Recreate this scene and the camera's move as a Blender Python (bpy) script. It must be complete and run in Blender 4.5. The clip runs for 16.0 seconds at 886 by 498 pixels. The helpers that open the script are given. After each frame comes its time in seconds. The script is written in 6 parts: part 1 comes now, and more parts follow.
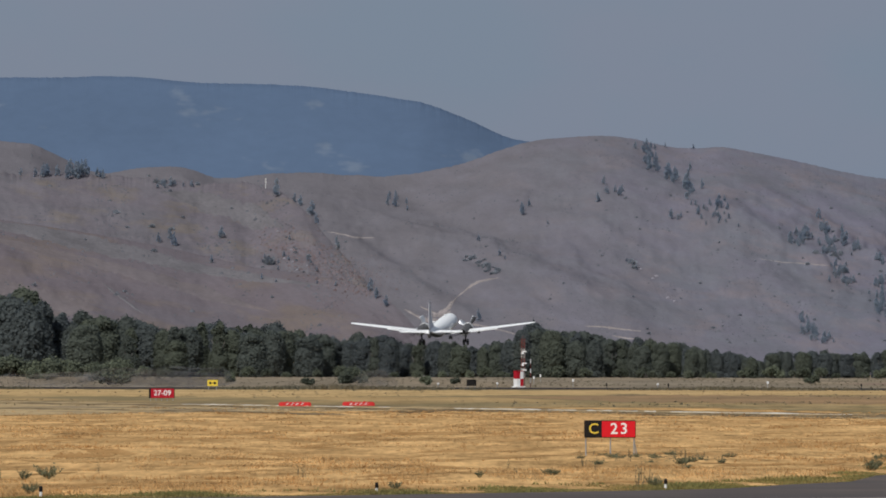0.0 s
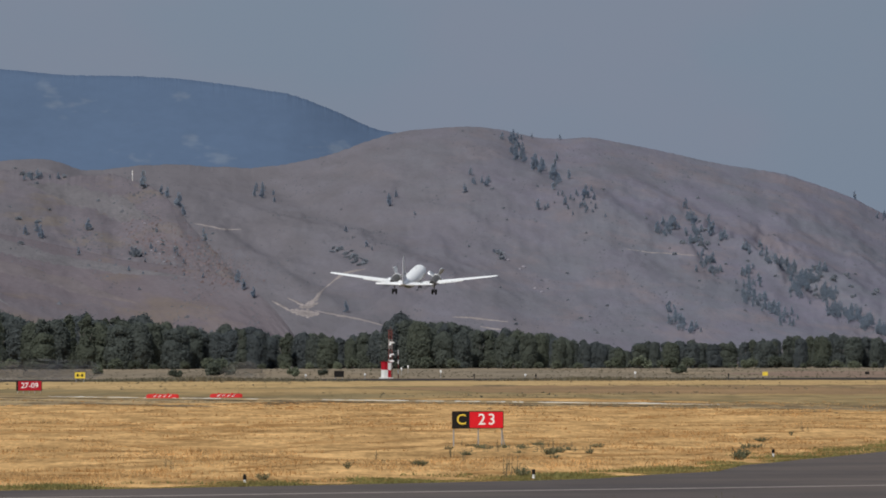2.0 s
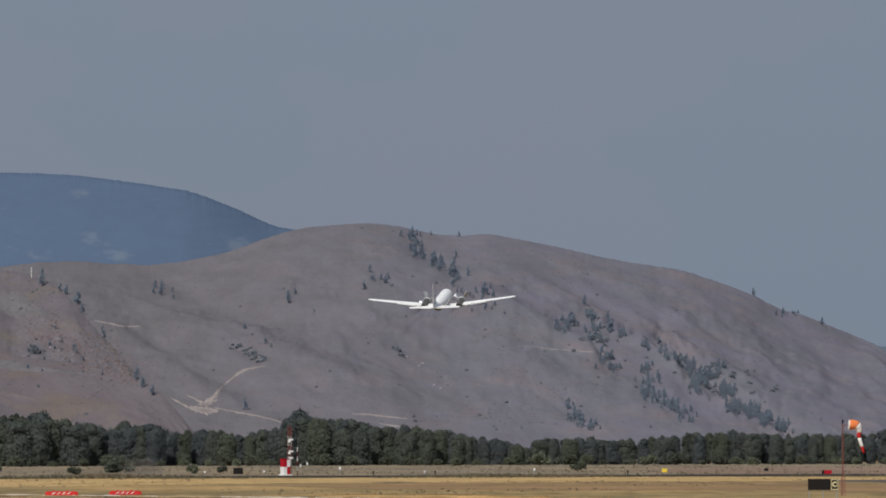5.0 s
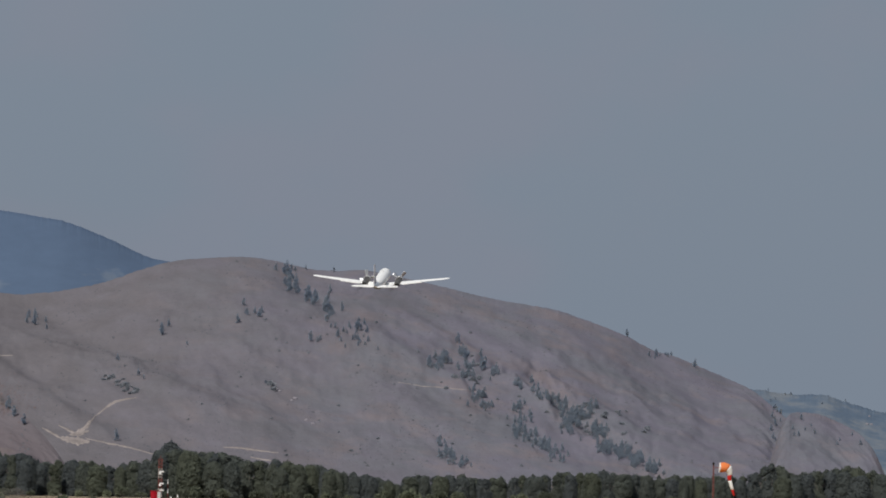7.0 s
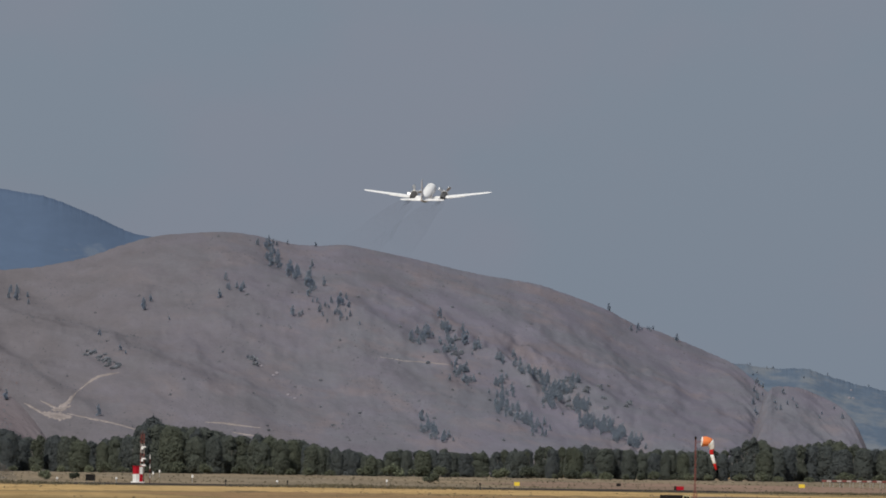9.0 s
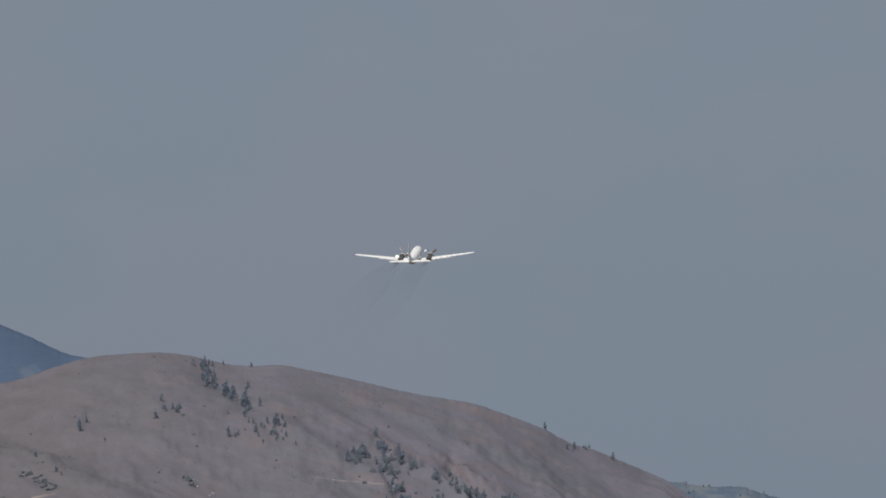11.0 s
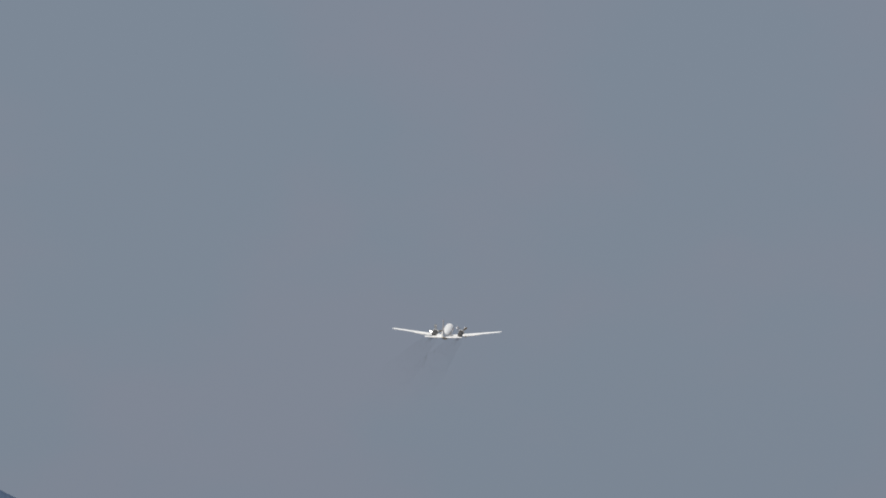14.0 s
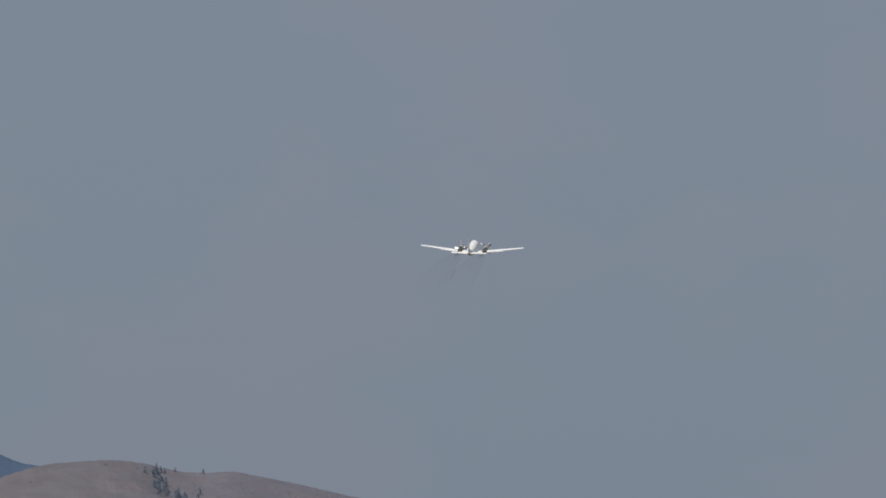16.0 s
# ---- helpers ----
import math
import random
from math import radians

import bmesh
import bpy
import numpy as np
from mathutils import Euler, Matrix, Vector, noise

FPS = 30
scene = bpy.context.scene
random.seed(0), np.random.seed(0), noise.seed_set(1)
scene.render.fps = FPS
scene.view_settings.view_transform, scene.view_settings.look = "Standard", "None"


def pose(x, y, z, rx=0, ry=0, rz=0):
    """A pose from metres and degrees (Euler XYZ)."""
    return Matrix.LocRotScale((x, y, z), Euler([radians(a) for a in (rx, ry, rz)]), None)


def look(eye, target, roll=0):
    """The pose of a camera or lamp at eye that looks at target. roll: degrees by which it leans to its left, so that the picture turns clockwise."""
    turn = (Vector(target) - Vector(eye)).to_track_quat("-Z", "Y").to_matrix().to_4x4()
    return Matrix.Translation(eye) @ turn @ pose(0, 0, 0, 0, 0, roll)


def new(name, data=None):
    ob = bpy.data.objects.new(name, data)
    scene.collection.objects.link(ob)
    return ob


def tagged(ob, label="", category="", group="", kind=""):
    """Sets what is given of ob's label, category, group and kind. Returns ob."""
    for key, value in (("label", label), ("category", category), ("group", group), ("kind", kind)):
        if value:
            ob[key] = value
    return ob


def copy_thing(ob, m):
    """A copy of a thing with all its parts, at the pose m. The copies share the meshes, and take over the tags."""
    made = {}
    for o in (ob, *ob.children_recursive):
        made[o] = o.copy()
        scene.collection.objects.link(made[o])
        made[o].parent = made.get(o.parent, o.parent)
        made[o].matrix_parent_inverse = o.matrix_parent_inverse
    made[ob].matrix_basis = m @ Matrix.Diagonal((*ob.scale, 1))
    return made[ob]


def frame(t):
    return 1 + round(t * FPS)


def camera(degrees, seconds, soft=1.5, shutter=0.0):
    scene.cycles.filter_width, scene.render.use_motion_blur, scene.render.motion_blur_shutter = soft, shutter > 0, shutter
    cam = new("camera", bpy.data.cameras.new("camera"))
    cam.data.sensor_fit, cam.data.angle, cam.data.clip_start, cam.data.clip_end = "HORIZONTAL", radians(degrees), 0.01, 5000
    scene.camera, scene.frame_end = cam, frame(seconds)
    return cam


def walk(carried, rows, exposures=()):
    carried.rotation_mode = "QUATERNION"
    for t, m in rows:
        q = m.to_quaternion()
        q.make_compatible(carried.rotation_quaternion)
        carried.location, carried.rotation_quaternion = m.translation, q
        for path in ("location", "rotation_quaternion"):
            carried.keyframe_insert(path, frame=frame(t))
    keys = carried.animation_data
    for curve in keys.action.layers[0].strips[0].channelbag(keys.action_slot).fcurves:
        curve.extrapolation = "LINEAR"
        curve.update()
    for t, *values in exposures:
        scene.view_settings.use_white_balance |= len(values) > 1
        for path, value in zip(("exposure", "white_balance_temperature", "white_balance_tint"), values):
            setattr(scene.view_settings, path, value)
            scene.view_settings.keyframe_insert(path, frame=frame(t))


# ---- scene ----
# ------------------------------------------------------------------ camera
LENS = 2 * math.degrees(math.atan(784 / 12500))
cam = camera(LENS, 16.0, 1.85)
EYE_Z = 3.7
STEP = 12500.0          # bearings and elevations below are in 1/12500 of the distance


def aim(yaw, pitch, roll):
    return pose(0, 0, EYE_Z, 0, 0, yaw) @ pose(0, 0, 0, 90 + pitch, 0, 0) @ pose(0, 0, 0, 0, 0, -roll)


# seconds, yaw, pitch, roll: a hand-held pan after the climbing aircraft
PAN = [
    (0.0, 0.0000, 0.9533, -0.120), (0.5, -0.3325, 0.8289, -0.075), (1.0, -0.8554, 1.0784, 0.085),
    (1.5, -0.7228, 0.8074, 0.056), (2.0, -1.0779, 0.8817, 0.113), (2.5, -1.3842, 0.9133, 0.072),
    (3.0, -1.1105, 0.9232, 0.046), (3.5, -1.5847, 1.3692, -0.029), (3.7, -1.6137, 1.4288, 0.060),
    (5.8, -2.2210, 1.8672, -0.100), (6.0, -2.3869, 1.9339, -0.358), (6.5, -2.7323, 2.1160, -0.652),
    (7.0, -2.9116, 1.9649, -0.907), (7.5, -3.0093, 1.9868, -0.882), (8.0, -3.0076, 1.9435, -0.861),
    (8.2, -3.0726, 1.5863, -0.898), (10.3, -3.1544, 2.1433, -0.490), (10.5, -3.2376, 2.1630, -0.414),
    (11.0, -3.5754, 2.7366, -0.527), (11.5, -3.9130, 2.9577, -0.781), (12.0, -3.7404, 3.3708, -0.318),
    (12.5, -3.9368, 3.6878, -0.128), (13.0, -4.0869, 3.6976, -0.126), (13.5, -3.9700, 3.7088, -0.131),
    (14.0, -3.8300, 3.9509, -0.120), (14.5, -3.7894, 3.7708, -0.120), (15.0, -3.9018, 3.8380, -0.120),
    (15.5, -3.7738, 3.6545, -0.120), (16.0, -3.9694, 3.5942, -0.120),
]
walk(cam, [(t, aim(y, p, r)) for t, y, p, r in PAN], [(0.0, 0, 6200, 10), (3.7, 0, 6200, 10), (5.8, 0, 6460, 10), (6.7, 0, 6460, 10), (7.5, 0, 6550, 10), (10.6, 0, 6550, 10), (12.0, 0, 6490, 10), (16.0, 0, 6490, 10)])

# ------------------------------------------------------------------ light
SUN_FROM = Vector((-0.40, -0.71, 0.76)).normalized()
sun_data = bpy.data.lights.new("sun", "SUN")
sun_data.energy, sun_data.angle, sun_data.color = 3.3, radians(0.6), (1.0, 0.955, 0.88)
sun = new("sun", sun_data)
sun.matrix_world = look(SUN_FROM * 100, (0, 0, 0))

world = bpy.data.worlds.new("hazy_sky")
scene.world = world
world.use_nodes = True
wn, wl = world.node_tree.nodes, world.node_tree.links
wn.clear()
w_out, w_bg, w_mix = wn.new("ShaderNodeOutputWorld"), wn.new("ShaderNodeBackground"), wn.new("ShaderNodeMix")
w_sky, w_gain = wn.new("ShaderNodeTexSky"), wn.new("ShaderNodeVectorMath")
w_sky.sky_type, w_sky.sun_disc = "NISHITA", False
w_sky.sun_elevation = math.asin(SUN_FROM.z)
w_sky.sun_rotation = math.atan2(SUN_FROM.x, SUN_FROM.y)
w_sky.air_density, w_sky.dust_density, w_sky.ozone_density = 1.0, 3.0, 1.0
w_gain.operation = "SCALE"
w_gain.inputs["Scale"].default_value = 0.06
wl.new(w_sky.outputs[0], w_gain.inputs[0])
w_mix.data_type = "RGBA"
w_mix.inputs["Factor"].default_value = 0.92          # smoke haze over the blue
wl.new(w_gain.outputs[0], w_mix.inputs["A"])
# the smoke is uneven: faintly bluer and greyer drifts
w_co, w_map, w_no = wn.new("ShaderNodeTexCoord"), wn.new("ShaderNodeMapping"), wn.new("ShaderNodeTexNoise")
w_rng, w_tone = wn.new("ShaderNodeMapRange"), wn.new("ShaderNodeMix")
w_map.inputs["Scale"].default_value = (1.0, 1.0, 1.6)
w_no.inputs["Scale"].default_value, w_no.inputs["Detail"].default_value, w_no.inputs["Roughness"].default_value = 17.0, 4.0, 0.55
wl.new(w_co.outputs["Generated"], w_map.inputs["Vector"])
wl.new(w_map.outputs[0], w_no.inputs["Vector"])
w_rng.inputs["From Min"].default_value, w_rng.inputs["From Max"].default_value = 0.40, 0.60
w_rng.interpolation_type = "SMOOTHSTEP"
wl.new(w_no.outputs["Fac"], w_rng.inputs["Value"])
w_tone.data_type = "RGBA"
wl.new(w_rng.outputs[0], w_tone.inputs["Factor"])
w_tone.inputs["A"].default_value, w_tone.inputs["B"].default_value = (0.204, 0.247, 0.309, 1), (0.217, 0.246, 0.307, 1)
wl.new(w_tone.outputs["Result"], w_mix.inputs["B"])
wl.new(w_mix.outputs["Result"], w_bg.inputs["Color"])
w_bg.inputs["Strength"].default_value = 1.0
wl.new(w_bg.outputs[0], w_out.inputs["Surface"])
scene.view_settings.exposure = 0.0


# ------------------------------------------------------------------ materials
def mat(name, col, rough=0.8, metal=0.0, var=0.12, scale=1.0, fine=8.0, bump=0.0, bump_scale=6.0,
        island=0.0, col2=None, stretch=(1, 1, 1), col2_scale=None, lo=0.42, hi=0.62, spec=None, per_object=0.0, thin=0.0, grain=0.5, west=None, slant=0.0, col3=None, hue2=None, fine_map=None):
    m = bpy.data.materials.new(name)
    m.use_nodes = True
    nd, lk = m.node_tree.nodes, m.node_tree.links
    bs = nd["Principled BSDF"]
    bs.inputs["Roughness"].default_value, bs.inputs["Metallic"].default_value = rough, metal
    if spec is not None:
        bs.inputs["Specular IOR Level"].default_value = spec
    co, mp = nd.new("ShaderNodeTexCoord"), nd.new("ShaderNodeMapping")
    mp.inputs["Scale"].default_value = stretch
    if slant:                # pattern runs down across the slope
        tn = nd.new("ShaderNodeMapping")
        tn.inputs["Rotation"].default_value = (0, radians(slant), 0)
        lk.new(co.outputs["Object"], tn.inputs["Vector"])
        lk.new(tn.outputs[0], mp.inputs["Vector"])
    else:
        lk.new(co.outputs["Object"], mp.inputs["Vector"])

    fp = mp
    if fine_map:             # the fine grain runs with its own stretch
        fp = nd.new("ShaderNodeMapping")
        fp.inputs["Scale"].default_value = fine_map
        lk.new(co.outputs["Object"], fp.inputs["Vector"])

    def tex(s, detail=4.0, along=None):
        n = nd.new("ShaderNodeTexNoise")
        n.inputs["Scale"].default_value, n.inputs["Detail"].default_value, n.inputs["Roughness"].default_value = s, detail, grain
        lk.new((along or mp).outputs[0], n.inputs["Vector"])
        return n.outputs["Fac"]

    def math_node(op, a, b):
        n = nd.new("ShaderNodeMath")
        n.operation = op
        for i, v in enumerate((a, b)):
            if isinstance(v, (int, float)):
                n.inputs[i].default_value = v
            else:
                lk.new(v, n.inputs[i])
        return n.outputs[0]

    big, small = tex(scale), tex(fine, 6.0, fp)
    f = math_node("ADD", math_node("MULTIPLY", big, 1.2), math_node("MULTIPLY", small, 0.8))
    f = math_node("MULTIPLY", math_node("SUBTRACT", f, 1.0), 2 * var)
    if island:
        g = nd.new("ShaderNodeNewGeometry")
        f = math_node("ADD", f, math_node("MULTIPLY", math_node("SUBTRACT", g.outputs["Random Per Island"], 0.5), 2 * island))
    if per_object:
        o = nd.new("ShaderNodeObjectInfo")
        f = math_node("ADD", f, math_node("MULTIPLY", math_node("SUBTRACT", o.outputs["Random"], 0.5), 2 * per_object))
    f = math_node("MAXIMUM", math_node("ADD", f, 1.0), 0.1)
    if col2:
        mx, rp = nd.new("ShaderNodeMix"), nd.new("ShaderNodeMapRange")
        mx.data_type = "RGBA"
        mx.inputs["A"].default_value, mx.inputs["B"].default_value = (*col, 1), (*col2, 1)
        rp.inputs["From Min"].default_value, rp.inputs["From Max"].default_value = lo, hi
        lk.new(tex(col2_scale or scale * 0.7), rp.inputs["Value"])
        lk.new(rp.outputs[0], mx.inputs["Factor"])
        src = mx.outputs["Result"]
    else:
        rgb = nd.new("ShaderNodeRGB")
        rgb.outputs[0].default_value = (*col, 1)
        src = rgb.outputs[0]
    if col3:                 # scattered patches of a third cover
        c4, s4, lo4, hi4 = col3
        m4, r4 = nd.new("ShaderNodeMix"), nd.new("ShaderNodeMapRange")
        m4.data_type = "RGBA"
        r4.inputs["From Min"].default_value, r4.inputs["From Max"].default_value = lo4, hi4
        lk.new(tex(s4), r4.inputs["Value"])
        lk.new(r4.outputs[0], m4.inputs["Factor"])
        lk.new(src, m4.inputs["A"])
        m4.inputs["B"].default_value = (*c4, 1)
        src = m4.outputs["Result"]
    if west:                 # another colour towards -x, with a ragged border
        c3, x0, x1 = west
        sx, mr, m3 = nd.new("ShaderNodeSeparateXYZ"), nd.new("ShaderNodeMapRange"), nd.new("ShaderNodeMix")
        lk.new(co.outputs["Object"], sx.inputs[0])
        lk.new(math_node("ADD", sx.outputs["X"], math_node("MULTIPLY", math_node("SUBTRACT", tex(scale * 0.5), 0.5), 260.0)), mr.inputs["Value"])
        mr.inputs["From Min"].default_value, mr.inputs["From Max"].default_value = x1, x0
        m3.data_type = "RGBA"
        lk.new(mr.outputs[0], m3.inputs["Factor"])
        lk.new(src, m3.inputs["A"])
        m3.inputs["B"].default_value = (*c3, 1)
        src = m3.outputs["Result"]
    if hue2:                 # each plant leans towards a second leaf colour
        ho, hm = nd.new("ShaderNodeObjectInfo"), nd.new("ShaderNodeMix")
        hm.data_type = "RGBA"
        lk.new(ho.outputs["Random"], hm.inputs["Factor"])
        lk.new(src, hm.inputs["A"])
        hm.inputs["B"].default_value = (*hue2, 1)
        src = hm.outputs["Result"]
    vm = nd.new("ShaderNodeVectorMath")
    vm.operation = "SCALE"
    lk.new(src, vm.inputs[0])
    lk.new(f, vm.inputs["Scale"])
    lk.new(vm.outputs[0], bs.inputs["Base Color"])
    if thin:
        tl, ms = nd.new("ShaderNodeBsdfTranslucent"), nd.new("ShaderNodeMixShader")
        lk.new(vm.outputs[0], tl.inputs["Color"])
        ms.inputs["Fac"].default_value = thin
        lk.new(bs.outputs[0], ms.inputs[1])
        lk.new(tl.outputs[0], ms.inputs[2])
        lk.new(ms.outputs[0], nd["Material Output"].inputs["Surface"])
    if bump:
        b = nd.new("ShaderNodeBump")
        b.inputs["Strength"].default_value, b.inputs["Distance"].default_value = min(1.0, bump * 10), bump
        lk.new(tex(bump_scale, 5.0), b.inputs["Height"])
        lk.new(b.outputs[0], bs.inputs["Normal"])
    return m


